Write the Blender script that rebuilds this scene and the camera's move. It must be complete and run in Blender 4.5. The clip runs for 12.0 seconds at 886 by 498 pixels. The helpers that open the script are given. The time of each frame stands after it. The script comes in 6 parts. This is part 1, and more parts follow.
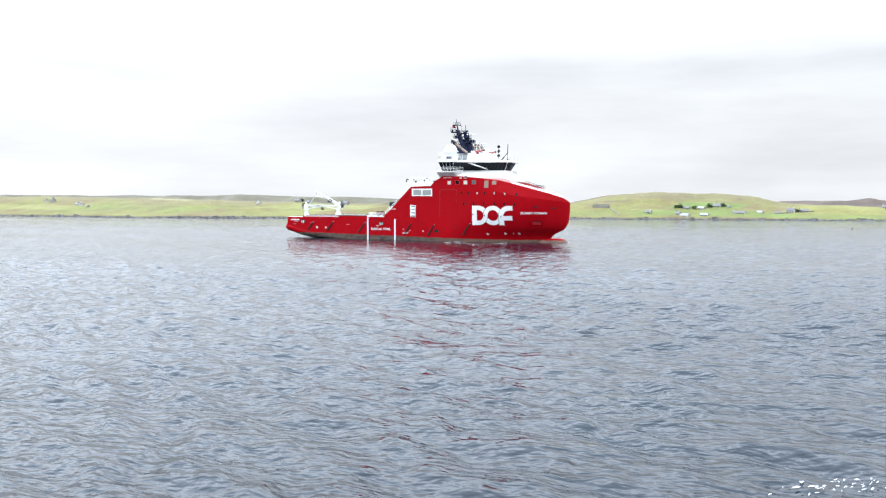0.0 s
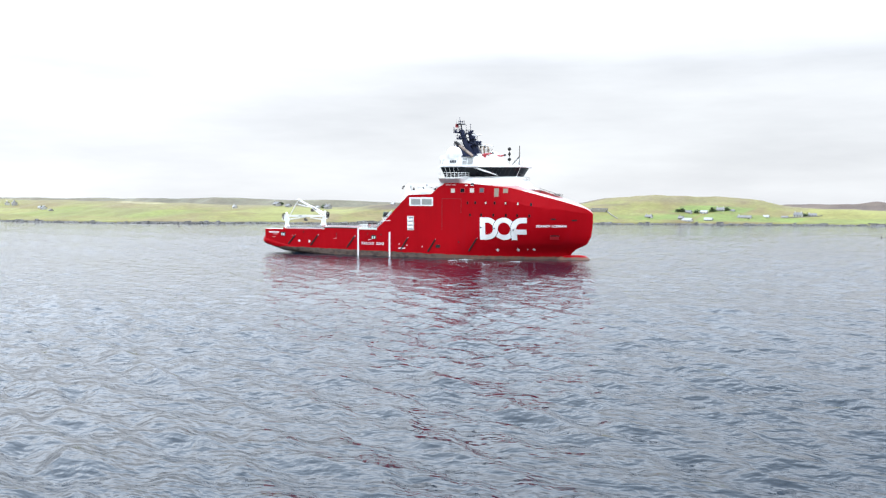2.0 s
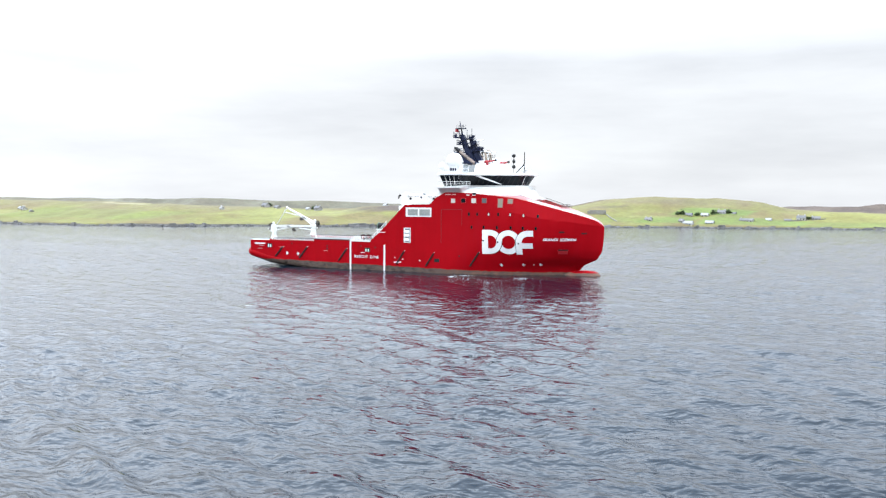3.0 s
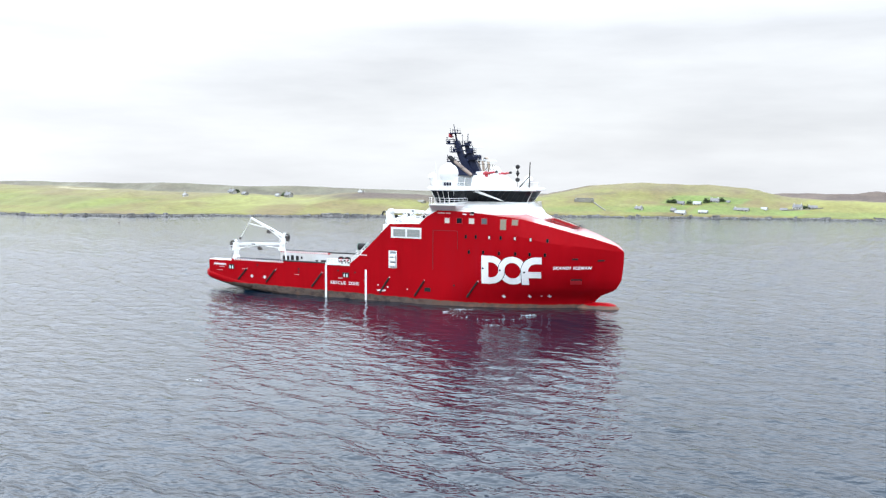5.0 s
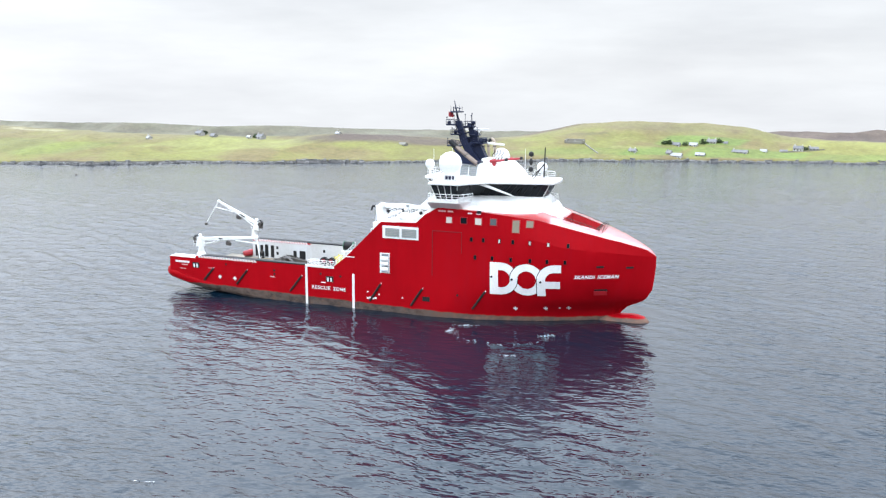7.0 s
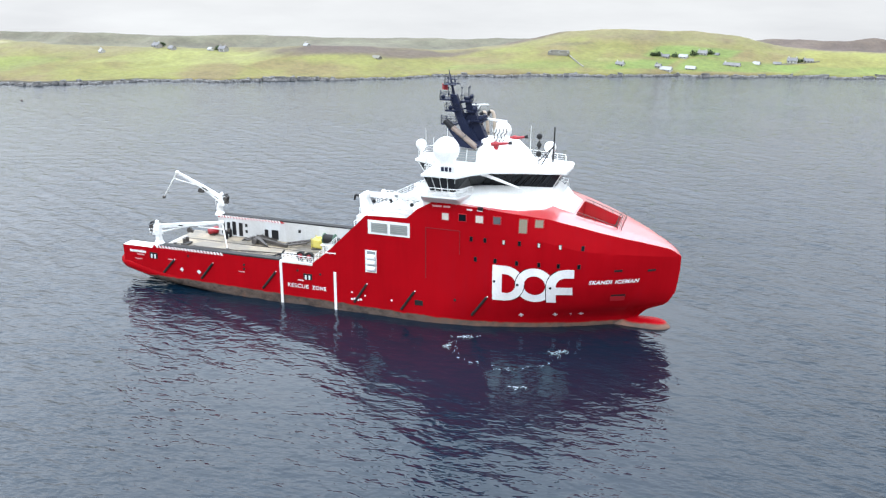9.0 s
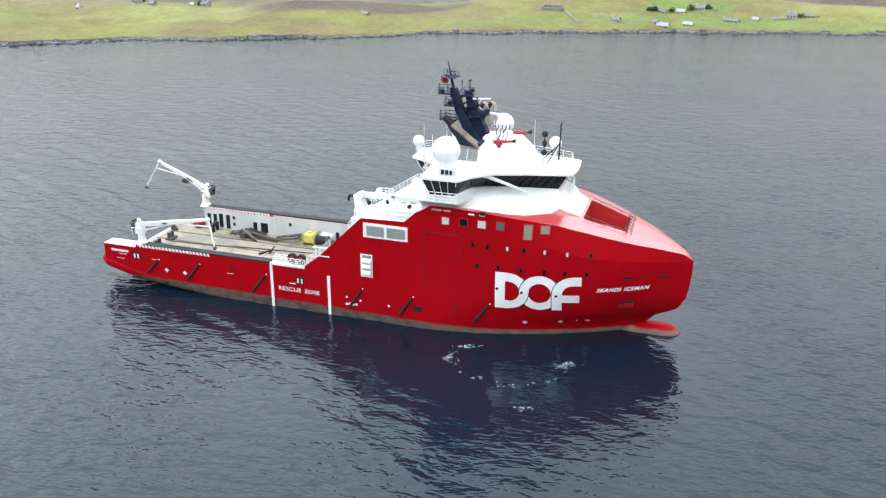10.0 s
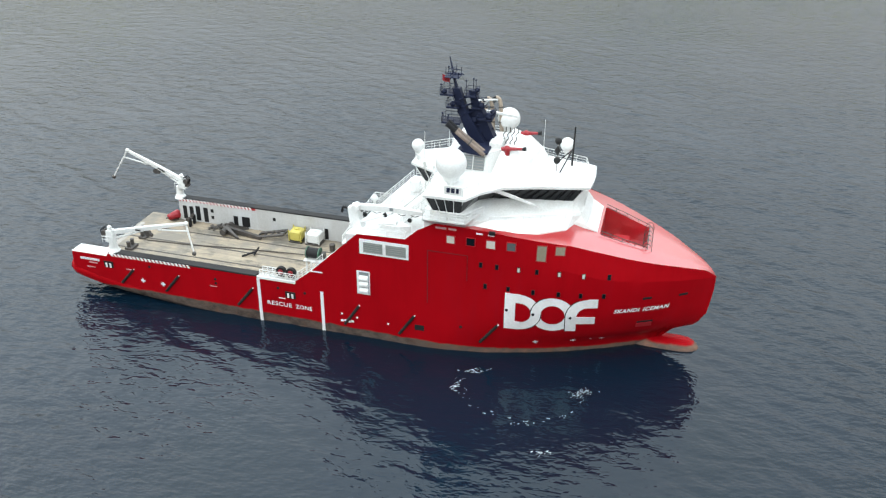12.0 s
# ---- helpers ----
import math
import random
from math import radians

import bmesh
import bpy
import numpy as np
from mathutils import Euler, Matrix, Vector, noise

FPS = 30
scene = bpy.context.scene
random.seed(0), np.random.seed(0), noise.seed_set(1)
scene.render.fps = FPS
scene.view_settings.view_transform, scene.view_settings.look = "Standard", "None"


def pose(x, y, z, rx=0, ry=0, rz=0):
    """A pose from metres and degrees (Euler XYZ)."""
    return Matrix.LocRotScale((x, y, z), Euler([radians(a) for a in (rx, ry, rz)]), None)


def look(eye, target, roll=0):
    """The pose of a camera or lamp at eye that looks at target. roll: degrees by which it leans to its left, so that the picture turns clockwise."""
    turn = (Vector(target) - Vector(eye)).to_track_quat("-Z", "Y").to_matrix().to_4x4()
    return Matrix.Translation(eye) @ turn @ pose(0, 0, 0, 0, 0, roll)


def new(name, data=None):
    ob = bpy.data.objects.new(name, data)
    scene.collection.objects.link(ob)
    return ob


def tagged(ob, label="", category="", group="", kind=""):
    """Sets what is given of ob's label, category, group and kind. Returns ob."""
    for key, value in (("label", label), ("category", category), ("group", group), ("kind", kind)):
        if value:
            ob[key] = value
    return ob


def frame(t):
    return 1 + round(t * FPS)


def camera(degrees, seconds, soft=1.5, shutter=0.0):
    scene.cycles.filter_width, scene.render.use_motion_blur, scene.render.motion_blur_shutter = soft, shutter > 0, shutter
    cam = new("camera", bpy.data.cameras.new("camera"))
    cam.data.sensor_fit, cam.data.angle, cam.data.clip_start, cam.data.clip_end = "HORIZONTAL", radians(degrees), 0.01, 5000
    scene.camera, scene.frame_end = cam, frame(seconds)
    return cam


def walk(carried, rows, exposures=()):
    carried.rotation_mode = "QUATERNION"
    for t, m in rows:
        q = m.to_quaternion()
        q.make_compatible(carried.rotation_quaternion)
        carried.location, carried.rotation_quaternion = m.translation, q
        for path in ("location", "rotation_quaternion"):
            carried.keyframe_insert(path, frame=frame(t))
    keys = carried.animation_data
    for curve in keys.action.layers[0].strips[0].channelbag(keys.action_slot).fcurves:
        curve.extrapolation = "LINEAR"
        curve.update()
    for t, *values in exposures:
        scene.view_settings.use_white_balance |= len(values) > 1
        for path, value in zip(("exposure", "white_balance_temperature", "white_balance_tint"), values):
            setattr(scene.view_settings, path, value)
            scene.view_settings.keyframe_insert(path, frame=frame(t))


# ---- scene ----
cam = camera(54.65, 12.0, soft=1.25)
PATH = [
    (0, (167.61, -239.48, 12.23), (124.25, -149.55, 6.49), 0.21),
    (0.5, (161.90, -232.41, 12.39), (119.18, -142.17, 6.63), -0.19),
    (1, (156.72, -225.36, 12.94), (114.66, -134.82, 7.22), -0.09),
    (1.5, (151.94, -218.34, 13.86), (110.36, -127.57, 8.12), 0.08),
    (2, (147.42, -211.35, 15.12), (106.25, -120.41, 9.28), 0.22),
    (2.5, (143.10, -204.41, 16.69), (102.37, -113.28, 10.67), 0.30),
    (3, (138.89, -197.54, 18.54), (98.74, -106.17, 12.25), 0.36),
    (3.5, (134.77, -190.75, 20.65), (95.32, -99.10, 13.92), 0.42),
    (4, (130.71, -184.06, 22.97), (92.06, -92.13, 15.58), 0.47),
    (4.5, (126.73, -177.49, 25.49), (88.90, -85.30, 17.13), 0.52),
    (5, (122.81, -171.07, 28.18), (85.78, -78.69, 18.46), 0.55),
    (5.5, (119.00, -164.81, 31.00), (82.74, -72.32, 19.52), 0.55),
    (6, (115.30, -158.73, 33.92), (79.81, -66.25, 20.27), 0.53),
    (6.5, (111.76, -152.86, 36.92), (77.07, -60.48, 20.75), 0.49),
    (7, (108.40, -147.21, 39.98), (74.60, -55.04, 20.98), 0.46),
    (7.5, (105.25, -141.80, 43.06), (72.45, -49.94, 21.03), 0.44),
    (8, (102.32, -136.64, 46.14), (70.61, -45.20, 20.98), 0.45),
    (8.5, (99.61, -131.75, 49.20), (69.05, -40.84, 20.87), 0.48),
    (9, (97.12, -127.12, 52.21), (67.68, -36.87, 20.77), 0.51),
    (9.5, (94.81, -122.77, 55.16), (66.42, -33.30, 20.67), 0.53),
    (10, (92.64, -118.69, 58.02), (65.19, -30.12, 20.59), 0.55),
    (10.5, (90.54, -114.89, 60.79), (64.01, -27.28, 20.52), 0.57),
    (11, (88.39, -111.34, 63.44), (62.92, -24.72, 20.44), 0.61),
    (11.5, (86.06, -108.03, 65.97), (61.96, -22.37, 20.36), 0.72),
    (12, (83.37, -104.95, 68.36), (61.05, -20.15, 20.29), 0.83),
]
walk(cam, [(t, look(eye, target, roll)) for t, eye, target, roll in PATH], [(0, 0.15, 6350, 9), (7.2, 0.15, 6350, 9), (9.0, 0.12, 6420, 8.5), (10.0, -0.12, 6650, 6.5), (12, -0.35, 6880, 4.5)])

# ---- light ----
world = bpy.data.worlds.new("overcast_sky")
scene.world = world
world.use_nodes = True
wn, wl = world.node_tree.nodes, world.node_tree.links
for n in list(wn):
    wn.remove(n)
w_out = wn.new("ShaderNodeOutputWorld")
w_bg = wn.new("ShaderNodeBackground")
w_sky = wn.new("ShaderNodeTexSky")
w_sky.sky_type = "NISHITA"
w_sky.sun_disc = False
w_sky.sun_elevation, w_sky.sun_rotation = radians(48), radians(205)
w_co = wn.new("ShaderNodeTexCoord")
w_map = wn.new("ShaderNodeMapping")
w_map.inputs["Scale"].default_value = (1.0, 1.0, 5.2)
w_noise = wn.new("ShaderNodeTexNoise")
w_noise.inputs["Scale"].default_value = 2.6
w_noise.inputs["Detail"].default_value = 6.0
w_noise.inputs["Roughness"].default_value = 0.55
w_ramp = wn.new("ShaderNodeValToRGB")
w_ramp.color_ramp.elements[0].position, w_ramp.color_ramp.elements[0].color = 0.34, (0.80, 0.81, 0.84, 1)
w_ramp.color_ramp.elements[1].position, w_ramp.color_ramp.elements[1].color = 0.70, (1.02, 1.035, 1.055, 1)
w_mid = w_ramp.color_ramp.elements.new(0.50)
w_mid.color = (0.90, 0.91, 0.935, 1)
w_scale = wn.new("ShaderNodeMix")
w_scale.data_type = "RGBA"
w_scale.blend_type = "MIX"
w_scale.inputs["Factor"].default_value = 0.94
w_mul = wn.new("ShaderNodeVectorMath")
w_mul.operation = "SCALE"
w_mul.inputs["Scale"].default_value = 0.1
wl.new(w_co.outputs["Generated"], w_map.inputs["Vector"])
wl.new(w_map.outputs["Vector"], w_noise.inputs["Vector"])
wl.new(w_noise.outputs["Fac"], w_ramp.inputs["Fac"])
wl.new(w_sky.outputs["Color"], w_mul.inputs[0])
wl.new(w_mul.outputs["Vector"], w_scale.inputs["A"])
wl.new(w_ramp.outputs["Color"], w_scale.inputs["B"])
w_sep = wn.new("ShaderNodeSeparateXYZ")
w_up = wn.new("ShaderNodeMapRange")
w_up.inputs["From Min"].default_value, w_up.inputs["From Max"].default_value = 0.15, 0.46
w_up.inputs["To Min"].default_value, w_up.inputs["To Max"].default_value = 0.93, 3.6
# the cloud is cooler overhead
w_cool = wn.new("ShaderNodeMix")
w_cool.data_type = "RGBA"
w_cool.inputs["A"].default_value, w_cool.inputs["B"].default_value = (1.0, 1.0, 1.0, 1), (0.86, 0.955, 1.06, 1)
w_high = wn.new("ShaderNodeMapRange")
w_high.inputs["From Min"].default_value, w_high.inputs["From Max"].default_value = 0.12, 0.60
w_tint = wn.new("ShaderNodeVectorMath")
w_tint.operation = "MULTIPLY"
w_lift = wn.new("ShaderNodeVectorMath")
w_lift.operation = "SCALE"
wl.new(w_co.outputs["Generated"], w_sep.inputs[0])
wl.new(w_sep.outputs["Z"], w_up.inputs["Value"])
wl.new(w_sep.outputs["Z"], w_high.inputs["Value"])
wl.new(w_high.outputs[0], w_cool.inputs["Factor"])
wl.new(w_scale.outputs["Result"], w_tint.inputs[0])
wl.new(w_cool.outputs["Result"], w_tint.inputs[1])
wl.new(w_tint.outputs["Vector"], w_lift.inputs[0])
# added glow in the upper left cloud, to lift the water on that side
w_dot = wn.new("ShaderNodeVectorMath")
w_dot.operation = "DOT_PRODUCT"
w_dot.inputs[1].default_value = (-0.70, 0.05, 0.71)
w_glow = wn.new("ShaderNodeMapRange")
w_glow.inputs["From Min"].default_value, w_glow.inputs["From Max"].default_value = 0.40, 1.0
w_glow.inputs["To Min"].default_value, w_glow.inputs["To Max"].default_value = 1.0, 1.45
w_prod = wn.new("ShaderNodeMath")
w_prod.operation = "MULTIPLY"
wl.new(w_co.outputs["Generated"], w_dot.inputs[0])
wl.new(w_dot.outputs["Value"], w_glow.inputs["Value"])
wl.new(w_up.outputs[0], w_prod.inputs[0])
wl.new(w_glow.outputs[0], w_prod.inputs[1])
wl.new(w_prod.outputs[0], w_lift.inputs["Scale"])
wl.new(w_lift.outputs["Vector"], w_bg.inputs["Color"])
w_bg.inputs["Strength"].default_value = 1.0
wl.new(w_bg.outputs["Background"], w_out.inputs["Surface"])

sun = new("sun", bpy.data.lights.new("sun", "SUN"))
sun.data.energy, sun.data.angle, sun.data.color = 0.6, radians(20), (1.0, 0.965, 0.90)
sun.matrix_world = look((40, -120, 140), (50, 0, 0))


# ---- materials ----
def mat_base(name, rough=0.5, metal=0.0):
    m = bpy.data.materials.new(name)
    m.use_nodes = True
    nt = m.node_tree
    b = nt.nodes["Principled BSDF"]
    b.inputs["Roughness"].default_value = rough
    b.inputs["Metallic"].default_value = metal
    return m, nt, b


def coords(nt, scale=(1, 1, 1)):
    c = nt.nodes.new("ShaderNodeTexCoord")
    mp = nt.nodes.new("ShaderNodeMapping")
    mp.inputs["Scale"].default_value = scale
    nt.links.new(c.outputs["Object"], mp.inputs["Vector"])
    return mp.outputs["Vector"]


def noise_node(nt, vec, scale, detail=4.0, rough=0.55):
    n = nt.nodes.new("ShaderNodeTexNoise")
    n.inputs["Scale"].default_value, n.inputs["Detail"].default_value, n.inputs["Roughness"].default_value = scale, detail, rough
    nt.links.new(vec, n.inputs["Vector"])
    return n.outputs["Fac"]


def ramp(nt, fac, stops):
    r = nt.nodes.new("ShaderNodeValToRGB")
    els = r.color_ramp.elements
    while len(els) < len(stops):
        els.new(0.5)
    for e, (p, c) in zip(els, stops):
        e.position, e.color = p, (*c, 1)
    nt.links.new(fac, r.inputs["Fac"])
    return r.outputs["Color"]


def mix(nt, fac, a, b, blend="MIX"):
    m = nt.nodes.new("ShaderNodeMix")
    m.data_type, m.blend_type = "RGBA", blend
    for sock, v in (("Factor", fac), ("A", a), ("B", b)):
        if isinstance(v, bpy.types.NodeSocket):
            nt.links.new(v, m.inputs[sock])
        elif sock == "Factor":
            m.inputs[sock].default_value = v
        else:
            m.inputs[sock].default_value = (*v, 1)
    return m.outputs["Result"]


def bump(nt, b, height, strength, dist):
    n = nt.nodes.new("ShaderNodeBump")
    n.inputs["Strength"].default_value, n.inputs["Distance"].default_value = strength, dist
    nt.links.new(height, n.inputs["Height"])
    nt.links.new(n.outputs["Normal"], b.inputs["Normal"])


def paint(name, col, worn, rough=0.4, metal=0.0, big=0.25, fine=4.0, streak=(1, 1, 0.18)):
    """Painted or weathered surface: streaks running down and fine grain."""
    m, nt, b = mat_base(name, rough, metal)
    v = coords(nt, streak)
    a = noise_node(nt, v, big, 5.0, 0.6)
    f = noise_node(nt, coords(nt), fine, 3.0)
    c1 = ramp(nt, a, [(0.35, col), (0.72, worn)])
    c2 = mix(nt, 0.25, c1, ramp(nt, f, [(0.3, tuple(0.7 * k for k in col)), (0.7, tuple(min(1, 1.2 * k) for k in col))]))
    nt.links.new(c2, b.inputs["Base Color"])
    bump(nt, b, a, 0.08, 0.05)
    return m


def hull_paint(name, col):
    """Hull paint with plate seams and rust runs; fouled boot-top near the waterline."""
    m, nt, b = mat_base(name, 0.36)
    b.inputs["Specular IOR Level"].default_value = 0.06
    v = coords(nt, (1, 1, 0.12))
    runs = noise_node(nt, v, 0.55, 5.0, 0.65)
    blot = noise_node(nt, coords(nt), 0.12, 4.0)
    base = ramp(nt, runs, [(0.3, tuple(0.86 * k for k in col)), (0.55, col), (0.8, (col[0] * 0.9, col[1] * 2.2, col[2] * 1.8))])
    base = mix(nt, 0.35, base, ramp(nt, blot, [(0.35, tuple(0.8 * k for k in col)), (0.65, tuple(1.12 * k for k in col))]))
    # band of weed and rust on the lowest plates
    c = nt.nodes.new("ShaderNodeTexCoord")
    s = nt.nodes.new("ShaderNodeSeparateXYZ")
    nt.links.new(c.outputs["Object"], s.inputs[0])
    wob = nt.nodes.new("ShaderNodeMath")
    wob.operation = "MULTIPLY_ADD"
    wob.inputs[1].default_value, wob.inputs[2].default_value = 0.7, -0.35
    nt.links.new(noise_node(nt, coords(nt, (1, 1, 0.3)), 0.5, 5.0), wob.inputs[0])
    rise = nt.nodes.new("ShaderNodeMapRange")
    rise.inputs["From Min"].default_value, rise.inputs["From Max"].default_value = 10.0, 78.0
    rise.inputs["To Min"].default_value, rise.inputs["To Max"].default_value = -1.5, -0.38
    nt.links.new(s.outputs["X"], rise.inputs["Value"])
    nt.links.new(rise.outputs[0], wob.inputs[2])
    add = nt.nodes.new("ShaderNodeMath")
    add.operation = "ADD"
    nt.links.new(s.outputs["Z"], add.inputs[0])
    nt.links.new(wob.outputs[0], add.inputs[1])
    mr = nt.nodes.new("ShaderNodeMapRange")
    mr.inputs["From Min"].default_value, mr.inputs["From Max"].default_value = 0.50, 0.72
    mr.inputs["To Min"].default_value, mr.inputs["To Max"].default_value = 1.0, 0.0
    nt.links.new(add.outputs[0], mr.inputs["Value"])
    aft = nt.nodes.new("ShaderNodeMapRange")
    aft.inputs["From Min"].default_value, aft.inputs["From Max"].default_value = 52.0, 64.0
    nt.links.new(s.outputs["X"], aft.inputs["Value"])
    weed = mix(nt, aft.outputs[0], (0.026, 0.020, 0.018), (0.22, 0.12, 0.085))
    grey = ramp(nt, noise_node(nt, coords(nt, (0.6, 1, 0.9)), 1.1, 6.0, 0.7), [(0.30, (0, 0, 0)), (0.60, (1, 1, 1))])
    weed = mix(nt, grey, weed, (0.105, 0.078, 0.066))
    rust = ramp(nt, noise_node(nt, coords(nt, (0.6, 1, 0.45)), 1.3, 6.0, 0.7), [(0.56, (0, 0, 0)), (0.76, (0.6, 0.6, 0.6))])
    weed = mix(nt, rust, weed, (0.20, 0.085, 0.04))
    col_out = mix(nt, mr.outputs[0], base, weed)
    nt.links.new(col_out, b.inputs["Base Color"])
    bump(nt, b, blot, 0.12, 0.15)
    return m


M = {}
M["red"] = hull_paint("red_hull_paint", (0.30, 0.002, 0.006))
M["red_plain"] = paint("red_deck_paint", (0.36, 0.006, 0.014), (0.30, 0.02, 0.02), 0.34, streak=(1, 1, 1))
M["whaleback"] = paint("glossy_red_deck_paint", (0.40, 0.010, 0.018), (0.36, 0.03, 0.03), 0.3, streak=(1, 1, 1))
M["whaleback"].node_tree.nodes["Principled BSDF"].inputs["Coat Weight"].default_value = 1.0
M["whaleback"].node_tree.nodes["Principled BSDF"].inputs["Coat Roughness"].default_value = 0.18
M["whaleback"].node_tree.nodes["Principled BSDF"].inputs["Coat IOR"].default_value = 1.9
M["white"] = paint("white_ship_paint", (0.74, 0.75, 0.75), (0.58, 0.56, 0.52), 0.38)
M["white_mark"] = paint("white_marking_paint", (0.76, 0.76, 0.77), (0.62, 0.59, 0.57), 0.45)
M["grey_wall"] = paint("pale_grey_bulwark", (0.52, 0.53, 0.54), (0.36, 0.33, 0.30), 0.55)
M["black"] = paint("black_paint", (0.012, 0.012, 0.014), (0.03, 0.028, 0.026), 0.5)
M["navy"] = paint("dark_navy_mast_paint", (0.010, 0.014, 0.035), (0.022, 0.026, 0.05), 0.45)
M["glass"] = paint("dark_tinted_glass", (0.003, 0.005, 0.008), (0.006, 0.008, 0.012), 0.06)
M["glass"].node_tree.nodes["Principled BSDF"].inputs["Specular IOR Level"].default_value = 0.16
M["seam"] = paint("dark_red_plate_seam", (0.15, 0.003, 0.006), (0.11, 0.006, 0.008), 0.5)
M["faded"] = paint("faded_pink_lettering", (0.50, 0.30, 0.30), (0.42, 0.16, 0.16), 0.5)
M["vent_grey"] = paint("pale_grey_vent_panel", (0.24, 0.265, 0.255), (0.17, 0.19, 0.18), 0.45)
M["glass_grey"] = paint("grey_slatted_glazing", (0.17, 0.19, 0.20), (0.24, 0.25, 0.25), 0.3)
M["window_grey"] = paint("grey_window_pane", (0.075, 0.08, 0.085), (0.11, 0.11, 0.11), 0.25)
M["pale_pane"] = paint("pale_window_pane", (0.52, 0.49, 0.43), (0.5, 0.46, 0.40), 0.6)
M["beige"] = paint("beige_shutter", (0.23, 0.195, 0.14), (0.17, 0.145, 0.10), 0.6)
M["exhaust"] = paint("heat_browned_steel", (0.24, 0.18, 0.145), (0.10, 0.075, 0.065), 0.5, 0.2, big=1.1)
M["steel"] = paint("dull_pipe_steel", (0.42, 0.40, 0.37), (0.25, 0.21, 0.18), 0.42, 0.7)
M["pipe_tan"] = paint("heat_tanned_steel", (0.40, 0.33, 0.26), (0.22, 0.16, 0.12), 0.5, 0.2, big=1.1)
M["fender"] = paint("black_rubber_fender", (0.014, 0.014, 0.014), (0.035, 0.03, 0.028), 0.75)
M["monitor_red"] = paint("red_fire_monitor", (0.30, 0.010, 0.018), (0.22, 0.015, 0.02), 0.45)
M["yellow"] = paint("faded_yellow_paint", (0.52, 0.44, 0.10), (0.40, 0.33, 0.12), 0.5)
M["iron"] = paint("dark_wet_iron", (0.055, 0.052, 0.05), (0.11, 0.09, 0.078), 0.5, 0.3, big=1.2)
M["rope"] = paint("dark_rope", (0.06, 0.05, 0.045), (0.12, 0.10, 0.08), 0.9)
M["green"] = paint("green_machinery_paint", (0.05, 0.14, 0.09), (0.06, 0.09, 0.07), 0.5)


def deck_wood():
    m, nt, b = mat_base("worn_deck_planking", 0.75)
    v = coords(nt, (0.15, 4.0, 1))
    grain = noise_node(nt, v, 1.0, 5.0)
    blot = noise_node(nt, coords(nt), 0.22, 6.0, 0.65)
    c = ramp(nt, grain, [(0.3, (0.23, 0.18, 0.125)), (0.7, (0.40, 0.33, 0.24))])
    c = mix(nt, ramp(nt, blot, [(0.38, (0, 0, 0)), (0.62, (0.85, 0.85, 0.85))]), c, (0.165, 0.15, 0.13))
    wet = noise_node(nt, coords(nt, (0.5, 1.6, 1)), 0.5, 5.0, 0.7)
    c = mix(nt, ramp(nt, wet, [(0.52, (0, 0, 0)), (0.66, (0.8, 0.8, 0.8))]), c, (0.085, 0.08, 0.07))
    nt.links.new(c, b.inputs["Base Color"])
    bump(nt, b, grain, 0.2, 0.02)
    return m


M["deck"] = deck_wood()


def water():
    """Sea water: wind ripples drawn out across the wind over the mesh's own waves."""
    m, nt, b = mat_base("choppy_sea_water", 0.085)
    b.inputs["IOR"].default_value = 1.37
    tint = noise_node(nt, coords(nt), 0.02, 3.0)
    nt.links.new(ramp(nt, tint, [(0.3, (0.0015, 0.007, 0.014)), (0.7, (0.002, 0.010, 0.020))]), b.inputs["Base Color"])
    c = nt.nodes.new("ShaderNodeTexCoord")
    total = None
    # length and breadth of a ripple, its turn, its share of the height
    for scale, stretch, turn, share in ((0.33, 1.9, -24, 1.0), (0.72, 2.0, -38, 0.52), (1.6, 1.7, -14, 0.25)):
        turned = nt.nodes.new("ShaderNodeMapping")
        turned.inputs["Rotation"].default_value = (0, 0, radians(turn))
        turned.inputs["Scale"].default_value = (1.0, stretch, 1)
        nt.links.new(c.outputs["Object"], turned.inputs["Vector"])
        f = noise_node(nt, turned.outputs["Vector"], scale, 1.0, 0.5)
        h = nt.nodes.new("ShaderNodeMath")
        h.operation = "MULTIPLY_ADD"
        h.inputs[1].default_value = share
        nt.links.new(f, h.inputs[0])
        if total:
            nt.links.new(total, h.inputs[2])
        else:
            h.inputs[2].default_value = 0.0
        total = h.outputs[0]
    bump(nt, b, total, 1.0, 0.27)
    # ripple strength is set by place to suit the camera's view
    at = nt.nodes.new("ShaderNodeAttribute")
    at.attribute_name = "ripple"
    bn = next(n for n in nt.nodes if n.type == "BUMP")
    nt.links.new(at.outputs["Fac"], bn.inputs["Strength"])
    return m


M["water"] = water()


for k in ("black", "fender", "navy"):
    M[k].node_tree.nodes["Principled BSDF"].inputs["Specular IOR Level"].default_value = 0.15


def land_mat():
    """Grass with fields and moor laid down by the mesh's own colour layer; grain on top."""
    m, nt, b = mat_base("grass_and_moor", 0.95)
    at = nt.nodes.new("ShaderNodeAttribute")
    at.attribute_name = "cover"
    f = noise_node(nt, coords(nt), 0.35, 6.0, 0.7)
    g = noise_node(nt, coords(nt, (1, 1, 3)), 0.06, 5.0, 0.6)
    c = mix(nt, 0.55, at.outputs["Color"], ramp(nt, f, [(0.3, (0.28, 0.27, 0.27)), (0.7, (0.93, 0.90, 0.84))]), "MULTIPLY")
    c = mix(nt, 0.45, c, ramp(nt, g, [(0.35, (0.62, 0.50, 0.44)), (0.65, (1.12, 1.14, 0.92))]), "MULTIPLY")
    nt.links.new(c, b.inputs["Base Color"])
    bump(nt, b, f, 0.6, 0.5)
    return m


